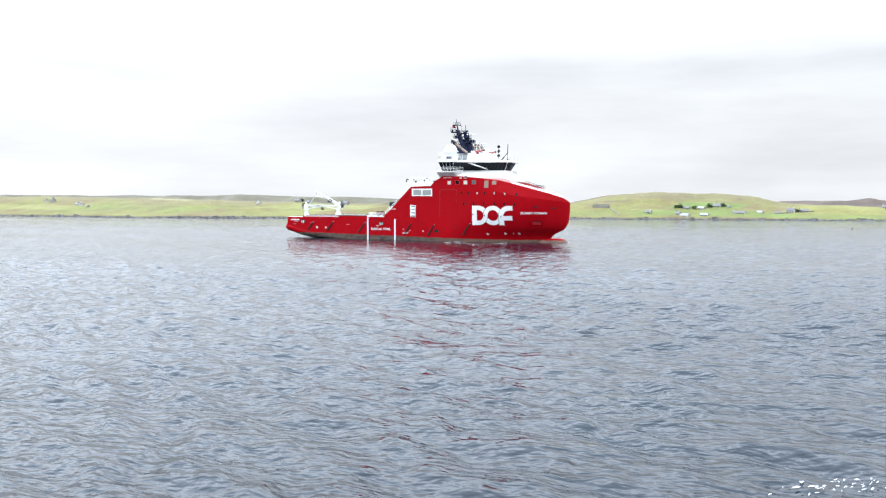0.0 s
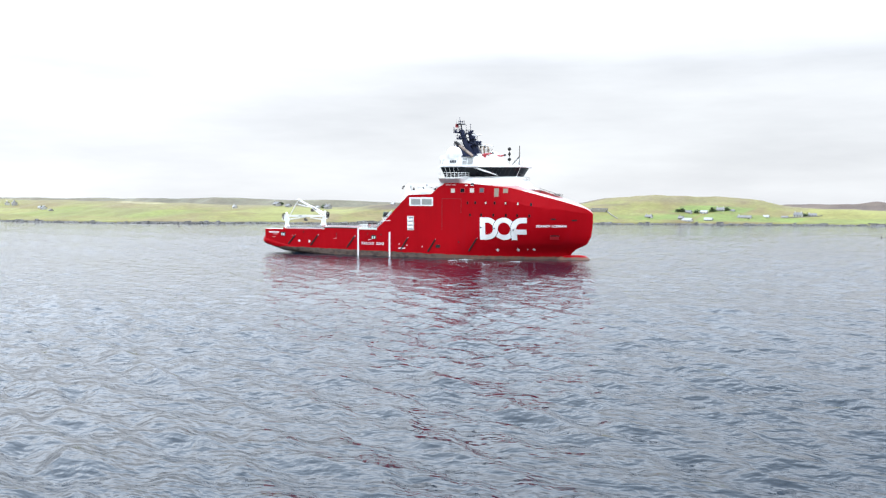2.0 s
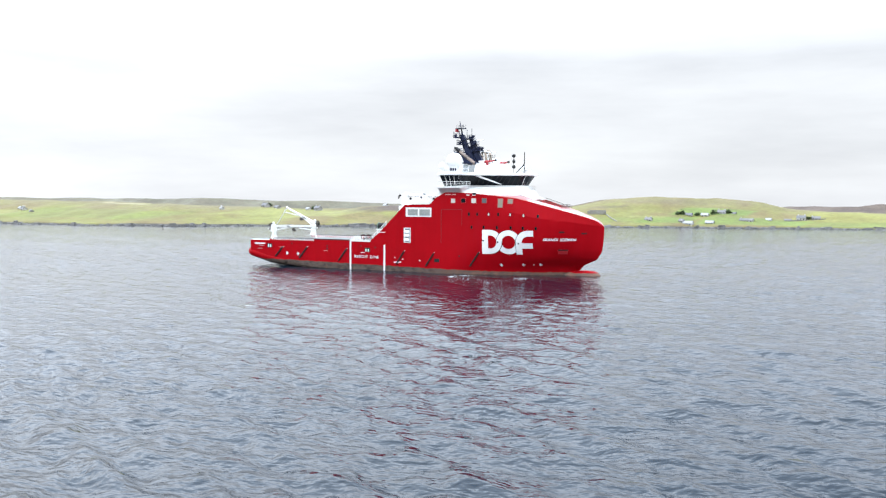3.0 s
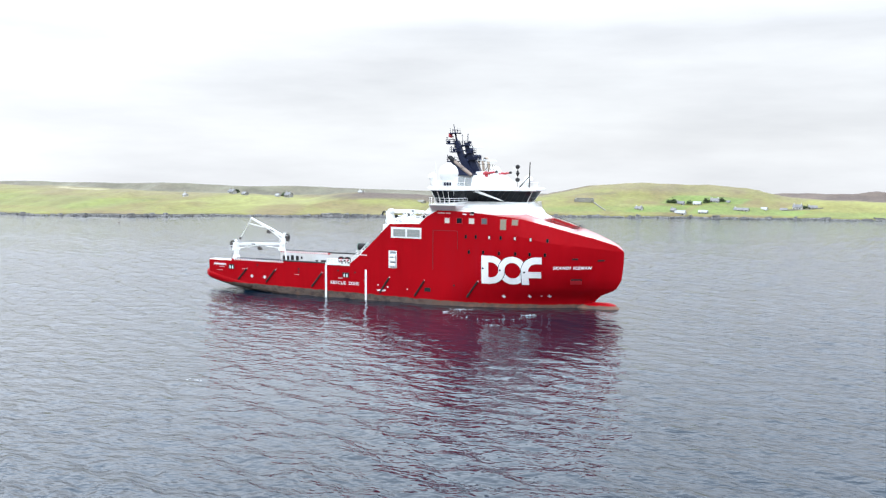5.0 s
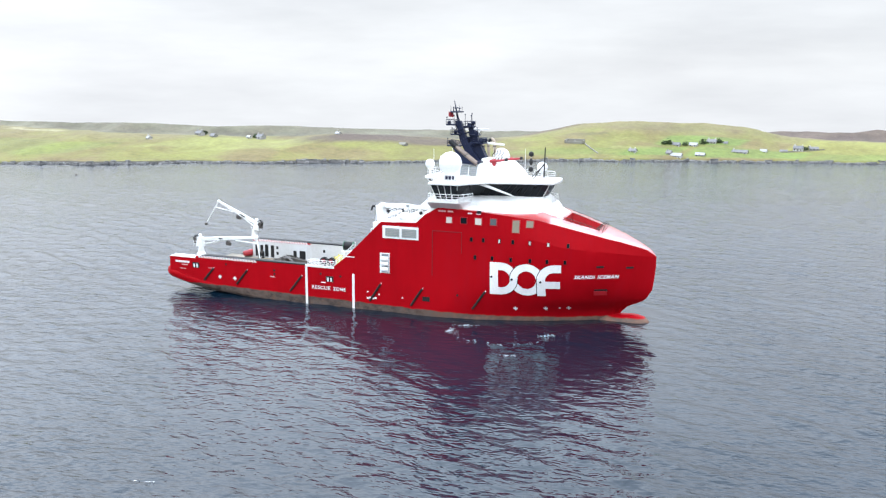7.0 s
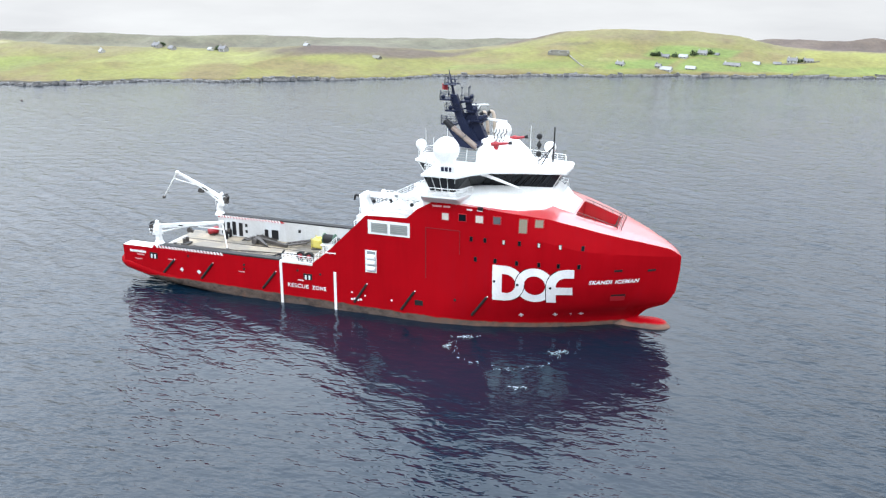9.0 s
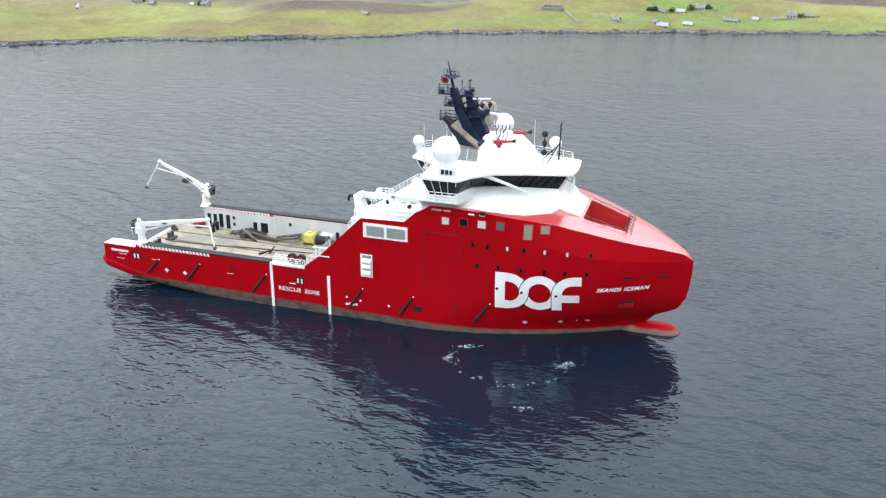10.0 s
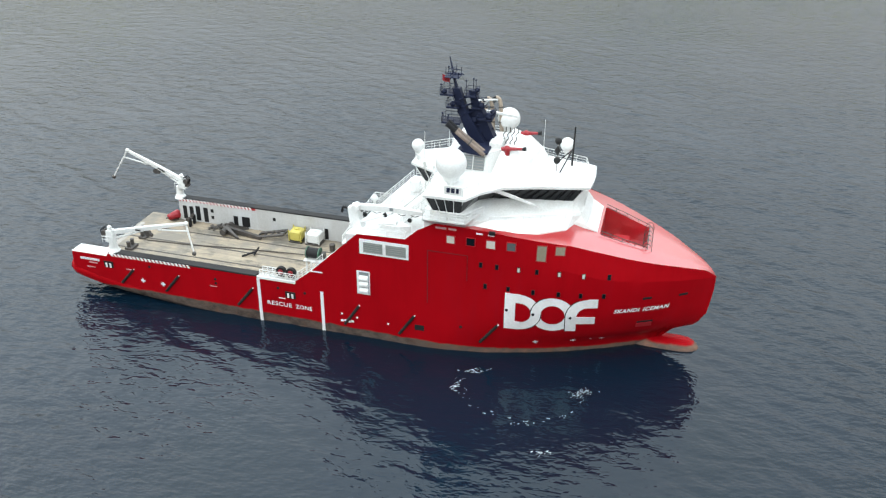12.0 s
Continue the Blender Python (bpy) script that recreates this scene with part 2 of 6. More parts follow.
M["land"] = land_mat()
M["rock"] = paint("dark_shore_rock", (0.060, 0.057, 0.058), (0.27, 0.26, 0.25), 0.9, big=0.6, fine=2.0, streak=(1, 1, 1.6))
M["render_wall"] = paint("white_harled_wall", (0.46, 0.45, 0.42), (0.36, 0.34, 0.31), 0.85)
M["grey_render"] = paint("grey_harled_wall", (0.30, 0.29, 0.28), (0.22, 0.21, 0.20), 0.9)
M["slate"] = paint("dark_slate_roof", (0.13, 0.128, 0.135), (0.20, 0.19, 0.185), 0.7)
M["stone"] = paint("field_stone_wall", (0.21, 0.20, 0.17), (0.15, 0.14, 0.12), 0.95)
M["tin"] = paint("pale_metal_roof", (0.33, 0.34, 0.35), (0.24, 0.23, 0.22), 0.6)
M["foam"] = paint("white_sea_foam", (0.75, 0.77, 0.78), (0.6, 0.62, 0.64), 0.8)
M["orange"] = paint("orange_buoy_paint", (0.10, 0.06, 0.05), (0.06, 0.04, 0.04), 0.5)


# ---- mesh tools ----
def part(name, bm, material, parent=None, label="", smooth=False):
    bmesh.ops.recalc_face_normals(bm, faces=bm.faces)
    me = bpy.data.meshes.new(name)
    bm.to_mesh(me)
    bm.free()
    me.materials.append(M[material])
    if smooth:
        for p in me.polygons:
            p.use_smooth = True
    ob = new(name, me)
    if parent:
        ob.parent = parent
        top = parent
        while top.parent:
            top = top.parent
        if parent is top:
            ob.matrix_parent_inverse = Matrix.Translation(-top.location)
    if label:
        ob["label"] = label
    return ob


def thing(name, loc, label, category, group="", kind=""):
    return tagged(placed(new(name), loc), label, category, group, kind)


def placed(ob, loc):
    ob.location = loc
    return ob


def nb():
    return bmesh.new()


def box(bm, c, s, rz=0.0, ry=0.0, rx=0.0, bev=0.0):
    m = Matrix.Translation(c) @ Euler((rx, ry, rz)).to_matrix().to_4x4() @ Matrix.Diagonal((*s, 1))
    r = bmesh.ops.create_cube(bm, size=1, matrix=m)
    if bev:
        es = list({e for v in r["verts"] for e in v.link_edges})
        bmesh.ops.bevel(bm, geom=es, offset=bev, segments=1, affect="EDGES")
    return bm


def tube(bm, a, b, r, r2=None, n=8):
    a, b = Vector(a), Vector(b)
    d = b - a
    m = Matrix.Translation((a + b) / 2) @ d.to_track_quat("Z", "Y").to_matrix().to_4x4()
    bmesh.ops.create_cone(bm, cap_ends=True, segments=n, radius1=r, radius2=r if r2 is None else r2, depth=d.length, matrix=m)
    return bm


def pipe(bm, pts, r, n=8):
    for a, b in zip(pts, pts[1:]):
        tube(bm, a, b, r, None, n)
    return bm


def sweep(bm, pts, r, n=14):
    """A bent pipe as one skin: rings square to the run."""
    pts = [Vector(p) for p in pts]
    rings, q, last = [], None, None
    for i, p in enumerate(pts):
        d = (pts[min(i + 1, len(pts) - 1)] - pts[max(i - 1, 0)]).normalized()
        q = d.to_track_quat("Z", "Y") if q is None else last.rotation_difference(d) @ q
        last = d
        rings.append([tuple(p + q @ Vector((r * math.cos(a), r * math.sin(a), 0))) for a in [k * math.tau / n for k in range(n)]])
    return loft(bm, rings)


def ball(bm, c, r, u=20, v=12, sz=1.0):
    bmesh.ops.create_uvsphere(bm, u_segments=u, v_segments=v, radius=r, matrix=Matrix.Translation(c) @ Matrix.Diagonal((1, 1, sz, 1)))
    return bm


def loft(bm, rings, closed=True, cap=True):
    """Skins rings of equally many points; caps the ends."""
    vs = [[bm.verts.new(p) for p in r] for r in rings]
    n = len(vs[0])
    for a, b in zip(vs, vs[1:]):
        for i in range(n if closed else n - 1):
            j = (i + 1) % n
            bm.faces.new((a[i], a[j], b[j], b[i]))
    if cap:
        bm.faces.new(list(reversed(vs[0])))
        bm.faces.new(vs[-1])
    bmesh.ops.remove_doubles(bm, verts=bm.verts, dist=0.001)
    return bm


def railing(bm, pts, h=1.1, bars=3, step=1.6, r=0.035):
    """Posts and horizontal bars along a polyline."""
    for a, b in zip(pts, pts[1:]):
        a, b = Vector(a), Vector(b)
        for k in range(1, bars + 1):
            dz = Vector((0, 0, h * k / bars))
            tube(bm, a + dz, b + dz, r * (1.25 if k == bars else 0.8), None, 5)
        n = max(1, round((b - a).length / step))
        for i in range(n + 1):
            p = a.lerp(b, i / n)
            tube(bm, p, p + Vector((0, 0, h)), r, None, 5)
    return bm


# ---- sea ----
def steps(lo, a, b, hi, fine, grow=1.12):
    """Spacing that is fine between a and b and widens outwards."""
    mid = list(np.arange(a, b + fine, fine))
    out, d, x = [], fine, mid[-1]
    while x < hi:
        d *= grow
        x += d
        out.append(x)
    inn, d, x = [], fine, mid[0]
    while x > lo:
        d *= grow
        x -= d
        inn.append(x)
    return np.array(inn[::-1] + mid + out)


def sea():
    xs = np.concatenate([steps(-4000, -290, -61, -61, 1.3)[:-1], np.arange(-60, 178, 0.6), 178 + np.cumsum(0.6 * 1.09 ** np.arange(80))])
    ys = np.concatenate([steps(-4000, -228, 30, 30, 0.6), np.arange(31, 150, 0.75), np.arange(150, 330, 1.5)])
    gx, gy = np.meshgrid(xs, ys)
    # the far edge runs along under the land
    rim = np.interp(xs, SHORE_X, SHORE_Y) + 30
    far = np.clip((gy - 30) / (ys[-1] - 30), 0, 1)
    gy = np.where(gy > 30, 30 + far * (rim[None, :] - 30), gy)
    rng = np.random.default_rng(5)
    z = np.zeros_like(gx)
    cell = np.maximum(np.gradient(xs)[None, :], np.gradient(ys)[:, None])
    for i in range(44):
        lam = 1.9 * (1.052 ** i)
        ang = radians(62) + rng.normal(0, 0.5)
        k = 2 * math.pi / lam
        ph = k * (gx * math.cos(ang) + gy * math.sin(ang)) + rng.uniform(0, 6.28)
        # gusts raise each train in patches
        gust = 0.7 + 0.3 * np.sin(gx * rng.uniform(0.5, 1.5) / (5 * lam) + rng.uniform(0, 6)) * np.sin(gy * rng.uniform(0.5, 1.5) / (5 * lam) + rng.uniform(0, 6))
        amp = 0.028 * lam ** 0.8 * math.exp(-(math.log(lam / 3.8) / 0.75) ** 2)
        fade = np.clip((lam / cell - 2.0) / 1.6, 0, 1)
        z += amp * fade * gust * (1.25 * np.exp(0.8 * (np.sin(ph) - 1)) - 0.70)
    calm = 0.75 + 0.25 * np.sin(gx / 57 + 1) * np.sin(gy / 43)
    # lee of the hull
    lee = np.exp(-(np.clip(np.abs(gx - 68) - 20, 0, None) / 12) ** 2) * np.exp(-(np.clip(-12 - gy, 0, None) / 42) ** 2) * (gy < 8)
    # waves flattened towards the far shore, tuned to how it looks from the camera
    far_flat = np.clip((gy - 5) / 120, 0, 1)
    # more chop where the camera starts, to give the near water contrast
    away = np.clip((-70 - gy) / 70, 0, 1)
    z *= calm * (1 - 0.6 * lee) * (1 - 0.5 * far_flat) * (1 + 1.3 * away)
    # cat's paws: patches ruffled more or less by the wind
    cats = 1 + 0.16 * np.sin(gx / 19 + gy / 31 + 1.0) * np.sin(gy / 14 - gx / 47) + 0.14 * np.sin(gx / 7.3 - gy / 12 + 2) * np.sin(gy / 6.1 + gx / 23)
    ny, nx = gx.shape
    v = np.stack([gx, gy, z], -1).reshape(-1, 3)
    idx = np.arange(nx * ny).reshape(ny, nx)
    f = np.stack([idx[:-1, :-1], idx[:-1, 1:], idx[1:, 1:], idx[1:, :-1]], -1).reshape(-1, 4)
    me = bpy.data.meshes.new("water")
    me.from_pydata(v.tolist(), [], f.tolist())
    at = me.attributes.new("ripple", "FLOAT", "POINT")
    at.data.foreach_set("value", ((1.0 - 0.62 * lee) * (1 - 0.15 * far_flat) * (1 + 0.6 * away) * cats).ravel().astype(np.float32))
    me.materials.append(M["water"])
    me.polygons.foreach_set("use_smooth", np.ones(len(me.polygons), bool))
    return tagged(new("water", me), "grey-blue choppy sea water under an overcast sky", "water", kind="structure")


SHORE_X = [-4000, -900, -600, -370, -244, -202, -147, -114, -44, -39, 21, 38, 100, 172, 300, 900, 4000]
SHORE_Y = [-500, 60, 110, 160, 168, 179, 217, 229, 271, 281, 306, 314, 335, 357, 390, 480, 900]
# crest of the near slope: how far inland, and how high
CREST_X = [-4000, -900, -400, -300, -230, -170, -140, -118, -85, -64, -46, -30, -12, 4, 37, 77, 103, 120, 145, 175, 300, 900, 4000]
CREST_V = [95, 95, 90, 84, 78, 74, 68, 58, 56, 62, 74, 82, 84, 82, 75, 70, 64, 56, 46, 44, 44, 60, 95]
CREST_Z = [18, 16, 13.5, 12.4, 11.0, 9.8, 9.9, 11.4, 11.2, 9.0, 7.0, 8.6, 13.0, 16.3, 18.2, 17.5, 15.2, 11.2, 9.4, 9.0, 9.5, 11, 16]
# the moor behind it
BACK_X = [-4000, -900, -500, -320, -246, -182, -137, -90, -45, -10, 30, 90, 118, 135, 150, 163, 175, 186, 205, 300, 900, 4000]
BACK_V = [150, 140, 120, 106, 104, 104, 106, 112, 120, 122, 120, 100, 88, 82, 78, 76, 74, 76, 80, 90, 130, 160]
BACK_Z = [28, 22, 15.0, 14.6, 15.4, 14.0, 12.8, 11.2, 10.0, 9.0, 8.0, 9.6, 11.6, 12.4, 12.2, 12.4, 14.2, 12.6, 12.8, 13, 14, 20]


def shore_y(x):
    return np.interp(x, SHORE_X, SHORE_Y) + 2.2 * np.sin(np.asarray(x) / 9.0) + 1.5 * np.sin(np.asarray(x) / 3.7 + 1)


def land_z(x, y):
    """Height of the land: low cliff, fields rising to a crest, a dip, the moor behind, then falling away inland."""
    x, y = np.asarray(x, float), np.asarray(y, float)
    v = y - shore_y(x)
    zn, vn = np.interp(x, CREST_X, CREST_Z), np.interp(x, CREST_X, CREST_V)
    zb, vb = np.interp(x, BACK_X, BACK_Z), np.interp(x, BACK_X, BACK_V)
    u = np.clip(v / vn, 0, 1)
    z = 1.0 * np.clip(v / 2.0, -2, 1) + (zn - 1.0) * (0.80 * u + 0.20 * u * u * (3 - 2 * u))
    # down into the dip, then up to the moor
    w = np.clip((v - vn) / (vb - vn), 0, 1)
    dip = 1.6 * np.sin(np.pi * np.clip(w / 0.9, 0, 1)) ** 1.0
    z = z + (zb - zn) * w * w * (3 - 2 * w) - dip
    z = z + 0.35 * np.sin(x / 13 + y / 21) * np.sin(y / 11 - x / 31) * np.clip(v / 20, 0, 1)
    over = np.clip(v - vb, 0, None)
    return z - 0.105 * over - 0.02 * np.clip(over, 0, 8)


def land():
    xs = steps(-4000, -470, 260, 4000, 2.2, 1.15)
    vs = np.concatenate([np.arange(-4, 10, 1.0), np.arange(10, 140, 2.5), 140 + np.cumsum(4 * 1.2 ** np.arange(28))])
    vs = vs[vs < 3200]
    gx, gv = np.meshgrid(xs, vs)
    gy = shore_y(gx) + gv
    z = land_z(gx, gy)
    ny, nx = gx.shape
    n1 = np.array([noise.fractal(Vector((a / 38, b / 38, 0)), 0.6, 2.0, 4) for a, b in zip(gx.ravel(), gy.ravel())]).reshape(ny, nx)
    n2 = np.array([noise.noise(Vector((a / 9 + 50, b / 9, 3))) for a, b in zip(gx.ravel(), gy.ravel())]).reshape(ny, nx)
    z = z + 0.5 * n1 * np.clip(gv / 25, 0, 1)
    vn, vb = np.interp(gx, CREST_X, CREST_V), np.interp(gx, BACK_X, BACK_V)
    u = np.clip(gv / vn, 0, 1) + np.clip((gv - vn) / (vb - vn), 0, 1.5)
    col = np.zeros((ny, nx, 3))
    grass, olive, lime = np.array((0.195, 0.192, 0.054)), np.array((0.188, 0.152, 0.062)), np.array((0.152, 0.222, 0.048))
    hay, heath, pale = np.array((0.245, 0.248, 0.085)), np.array((0.110, 0.082, 0.070)), np.array((0.50, 0.47, 0.33))
    w = np.clip(0.5 + 1.5 * n1, 0, 1)[..., None]
    col[:] = grass * (1 - w) + olive * w
    # browner pasture towards the crest; moor behind, distance haze greyed into its left-hand colour
    top = np.clip((u - 0.62 + 0.14 * n1) * 3, 0, 1)[..., None]
    col = col * (1 - 0.7 * top) + np.array((0.205, 0.180, 0.095)) * 0.7 * top
    back = np.clip((u - 1.06 + 0.05 * n1) * 9, 0, 1)[..., None]
    right = np.clip((gx - 105) / 12, 0, 1)[..., None]
    moor = np.array((0.165, 0.155, 0.115)) * (1 - right) + heath * 1.1 * right
    col = col * (1 - back) + moor * (0.9 + 0.3 * n1[..., None]) * back
    # walled fields: corners in plan as x from, x to, share of the slope from, to
    for x0, x1, u0, u1, c, amt in [(-460, -330, 0.25, 0.55, hay, 0.8), (-345, -222, 0.22, 0.66, lime, 0.35), (-310, -268, 0.90, 0.97, pale, 0.6),
                                   (-200, -160, 0.50, 0.92, hay, 0.75), (-175, -124, 0.38, 0.84, hay, 0.85), (-45, 40, 0.10, 0.30, lime, 0.4),
                                   (34, 66, 0.10, 0.34, lime, 0.85), (50, 98, 0.36, 0.62, lime, 0.9), (66, 130, 0.06, 0.36, lime, 0.75),
                                   (118, 190, 0.36, 0.95, grass * 1.2, 0.9), (130, 190, 0.02, 0.36, lime, 0.45), (28, 52, 0.26, 0.36, hay, 0.8)]:
        e = 0.5 * n2
        k = np.clip((gx - x0 - 30 * (u - u0)) / 3 + e, 0, 1) * np.clip((x1 + 30 * (u - u0) - gx) / 3 + e, 0, 1) * np.clip((u - u0) * 30 + e, 0, 1) * np.clip((u1 - u) * 30 + e, 0, 1) * amt
        col = col * (1 - k[..., None]) + c * k[..., None]
    # dark heather: a long tongue over the moor knoll, strips below the big hill's shoulder
    for cx, rx, cu, ru, amt in [(-95, 34, 0.90, 0.26, 1.0), (-60, 24, 0.76, 0.16, 0.9), (-14, 20, 0.98, 0.12, 0.9), (12, 16, 0.66, 0.06, 0.45), (60, 40, 0.80, 0.10, 0.3), (-140, 22, 1.0, 0.08, 0.5)]:
        k = np.clip(1.9 - 1.7 * np.hypot((gx - cx - 20 * (u - cu)) / rx, (u - cu) / ru) + 0.5 * n1 + 0.25 * n2, 0, 1) * amt
        col = col * (1 - k[..., None]) + heath * k[..., None]
    # bare rock at the foot, broader on the exposed points
    wide = 1.1 + 1.8 * np.clip(0.3 + 1.6 * np.sin(gx / 23 + 0.6) * np.sin(gx / 61 + 2), 0, 1) * (gx < -30) + 0.9 * n2
    rock = np.clip((wide - gv) / 0.8, 0, 1)[..., None]
    col = col * (1 - rock) + np.array((0.070, 0.064, 0.060)) * rock
    v = np.stack([gx, gy, z], -1).reshape(-1, 3)
    idx = np.arange(nx * ny).reshape(ny, nx)
    f = np.stack([idx[:-1, :-1], idx[:-1, 1:], idx[1:, 1:], idx[1:, :-1]], -1).reshape(-1, 4)
    me = bpy.data.meshes.new("ground")
    me.from_pydata(v.tolist(), [], f.tolist())
    at = me.color_attributes.new("cover", "FLOAT_COLOR", "POINT")
    at.data.foreach_set("color", np.concatenate([col.reshape(-1, 3), np.ones((nx * ny, 1))], 1).ravel())
    me.materials.append(M["land"])
    me.polygons.foreach_set("use_smooth", np.ones(len(me.polygons), bool))
    return tagged(new("ground", me), "low green hills with pale fields and brown moor", "ground", kind="structure")


sea()
land()


def shore_rocks():
    """Ledges and boulders along the foot of the land."""
    rng = np.random.default_rng(8)
    verts, faces = [], []
    cube = [(-1, -1, -1), (1, -1, -1), (1, 1, -1), (-1, 1, -1), (-1, -1, 1), (1, -1, 1), (1, 1, 1), (-1, 1, 1)]
    quads = [(0, 3, 2, 1), (4, 5, 6, 7), (0, 1, 5, 4), (1, 2, 6, 5), (2, 3, 7, 6), (3, 0, 4, 7)]
    x = -470.0
    while x < 260:
        x += rng.uniform(0.5, 1.9)
        for _ in range(2):
            big = rng.random() < (0.45 if -205 < x < -60 and math.sin(x / 23 + 0.6) * math.sin(x / 61 + 2) > 0.0 else 0.08)
            sx, sy, sz = rng.uniform(0.8, 2.8 if big else 1.6), rng.uniform(0.5, 1.4), rng.uniform(0.2, 1.5 if big else 0.55)
            cx, cy = x + rng.normal(0, 1), float(shore_y(x)) + rng.uniform(-2.0, 2.2)
            a, base = rng.uniform(-0.4, 0.4), len(verts)
            for px, py, pz in cube:
                q = 0.72 if pz > 0 else 1.0
                px, py = px * sx * q * rng.uniform(0.75, 1.2), py * sy * q * rng.uniform(0.75, 1.2)
                verts.append((cx + px * math.cos(a) - py * math.sin(a), cy + px * math.sin(a) + py * math.cos(a), max(-0.5, pz * sz * rng.uniform(0.7, 1.25) + 0.3)))
            faces += [tuple(base + i for i in q) for q in quads]
    me = bpy.data.meshes.new("shore_rocks")
    me.from_pydata(verts, [], faces)
    me.materials.append(M["rock"])
    return tagged(new("shore_rocks", me), "dark broken rock ledges along the shoreline", "rocks", kind="stuff")


shore_rocks()

# ---- ship: lines ----
YC, HALF, RAIL, DECK = -1.6, 10.4, 7.15, 3.2
BASE = Vector((47, YC, 0))


def half_breadth(x, z):
    """Half the hull's width at a place along it and a height."""
    x0, p = np.interp(z, [0, 4, 8, 12], [56, 60, 64, 65]), np.interp(z, [0, 4, 8, 12], [1.7, 2.0, 2.4, 2.6])
    xs = np.interp(z, [-2, 0, 1.9, 2.5, 3.7, 5.8, 8, 11.5, 20], [87, 87.3, 87.8, 88.9, 91.9, 93.0, 93.15, 93.4, 93.4])
    b = HALF if x <= x0 else HALF * max(0.0, 1 - ((x - x0) / (xs - x0)) ** p)
    if z < 3.6 and x < 30:
        # the run of the hull narrows and lifts towards the stern
        lift = np.interp(x, [2.2, 7, 15, 22, 30], [2.9, 1.5, 0.6, -0.1, -0.8])
        b *= np.clip(1 - 0.75 * np.clip((lift - z) / 2.4, 0, 1) ** 1.4, 0.2, 1)
    # above the crease the bow plating leans inboard
    b -= float(np.interp(x, [66, 76, 90, 93.4], [0, 0.21, 0.24, 0.1])) * max(0.0, z - crease(x))
    return max(b, 0.03)


def crease(x):
    """Height of the fold along the bow plating."""
    return float(np.interp(x, [66, 76, 79.5, 83, 86.5, 89.9, 93.4], [16.2, 14.3, 13.4, 13.0, 12.6, 12.04, 11.4]))


def side_y(x, z, out=0.0):
    return YC - half_breadth(x, z) - out


def knuckle(x):
    """Height of the upper edge of the side plating forward."""
    return float(np.interp(x, [58, 65, 70, 75, 79.4, 83.8, 88, 90.6, 91.9, 93.4], [19.3, 18.95, 18.45, 17.85, 16.75, 15.5, 14.25, 13.3, 12.8, 11.5]))


def top_edge(x):
    """Height of the upper edge of the side plating."""
    if x >= 58:
        return knuckle(x)
    return float(np.interp(x, [2.2, 8, 8.4, 32, 37.6, 40.3, 47.2, 53.8, 55.5, 56.6, 58], [6.6, 6.6, RAIL, RAIL, 7.1, 9.3, 16.1, 16.3, 17.9, 18.5, 18.8]))


ship = thing("offshore_supply_ship", BASE, "red-hulled offshore anchor-handling ship with white wheelhouse, lying still on the sea", "ship")


def hull():
    bm = nb()
    xs = [2.2, 2.35, 2.7, 3.4, 4.2, 5, 6, 7, 8, 8.4, 11, 15, 19, 22, 26, 30, 34, 37.6, 40.3, 41, 43.4, 44, 47.2, 50, 53.8, 54.6, 55.5, 56.6, 58] + [58 + i for i in range(1, 29)] + [87, 88, 89, 90, 90.8, 91.5, 92.1, 92.6, 93.0, 93.25, 93.4]
    fr = [0.0, 0.06, 0.12, 0.18, 0.24, 0.3, 0.36, 0.42, 0.48, 0.54, 0.6, 0.66, 0.72, 0.8, 0.9, 1.0]
    rings = []
    for x in xs:
        top = top_edge(x)
        low = float(np.interp(x, [2.2, 2.35, 2.7, 3.4, 4.2, 7, 15, 22, 30, 86, 87.5, 88.5, 90, 91.9, 93.1, 93.4], [2.75, 2.4, 2.0, 1.6, 1.3, 0.6, -0.5, -1.4, -1.8, -1.8, 0.6, 2.2, 2.9, 3.75, 5.9, 9.5]))
        cut = list(fr)
        if x >= 67:
            f = (crease(x) - low) / (top - low)
            k = min(range(len(fr) - 1), key=lambda i: abs(fr[i] - f))
            cut[k] = min(f, 0.97)
        stbd = [(x, YC - half_breadth(x, low + (top - low) * f), low + (top - low) * f) for f in cut]
        port = [(x, 2 * YC - p[1], min(p[2], 2.95) if x < 8.2 else p[2]) for p in reversed(stbd)]
        if 36 < x < 57:
            # the port side steps up further forward
            ptop = float(np.interp(x, [37.6, 41, 43.4, 50.0, 54.5, 55.5, 56.6, 58], [RAIL, 7.1, 9.3, 16.1, 16.3, 17.9, 18.5, 18.8]))
            port = [(x, YC + half_breadth(x, low + (ptop - low) * f), low + (ptop - low) * f) for f in reversed(cut)]
        rings.append(stbd + port)
    vs = [[bm.verts.new(p) for p in r] for r in rings]
    n = len(vs[0])
    for a, b in zip(vs, vs[1:]):
        for i in range(n):
            j = (i + 1) % n
            if i == len(fr) - 1:
                continue
            bm.faces.new((a[i], a[j], b[j], b[i]))
    # transom up to the working deck
    r = vs[0]
    h = len(fr)
    for i in range(h - 1):
        if r[i + 1].co.z > 3.4:
            break
        bm.faces.new((r[i], r[i + 1], r[n - 2 - i], r[n - 1 - i]))
    bmesh.ops.remove_doubles(bm, verts=bm.verts, dist=0.002)
    return part("hull", bm, "red", ship, "red painted hull, fouled along the waterline", smooth=True)


hull_ob = hull()
hull_ob.data.set_sharp_from_angle(angle=radians(24))
for e in hull_ob.data.edges:
    pts = [hull_ob.data.vertices[i].co for i in e.vertices]
    if all(p.x > 72 and abs(p.z - crease(p.x)) < 0.03 for p in pts):
        e.use_edge_sharp = True
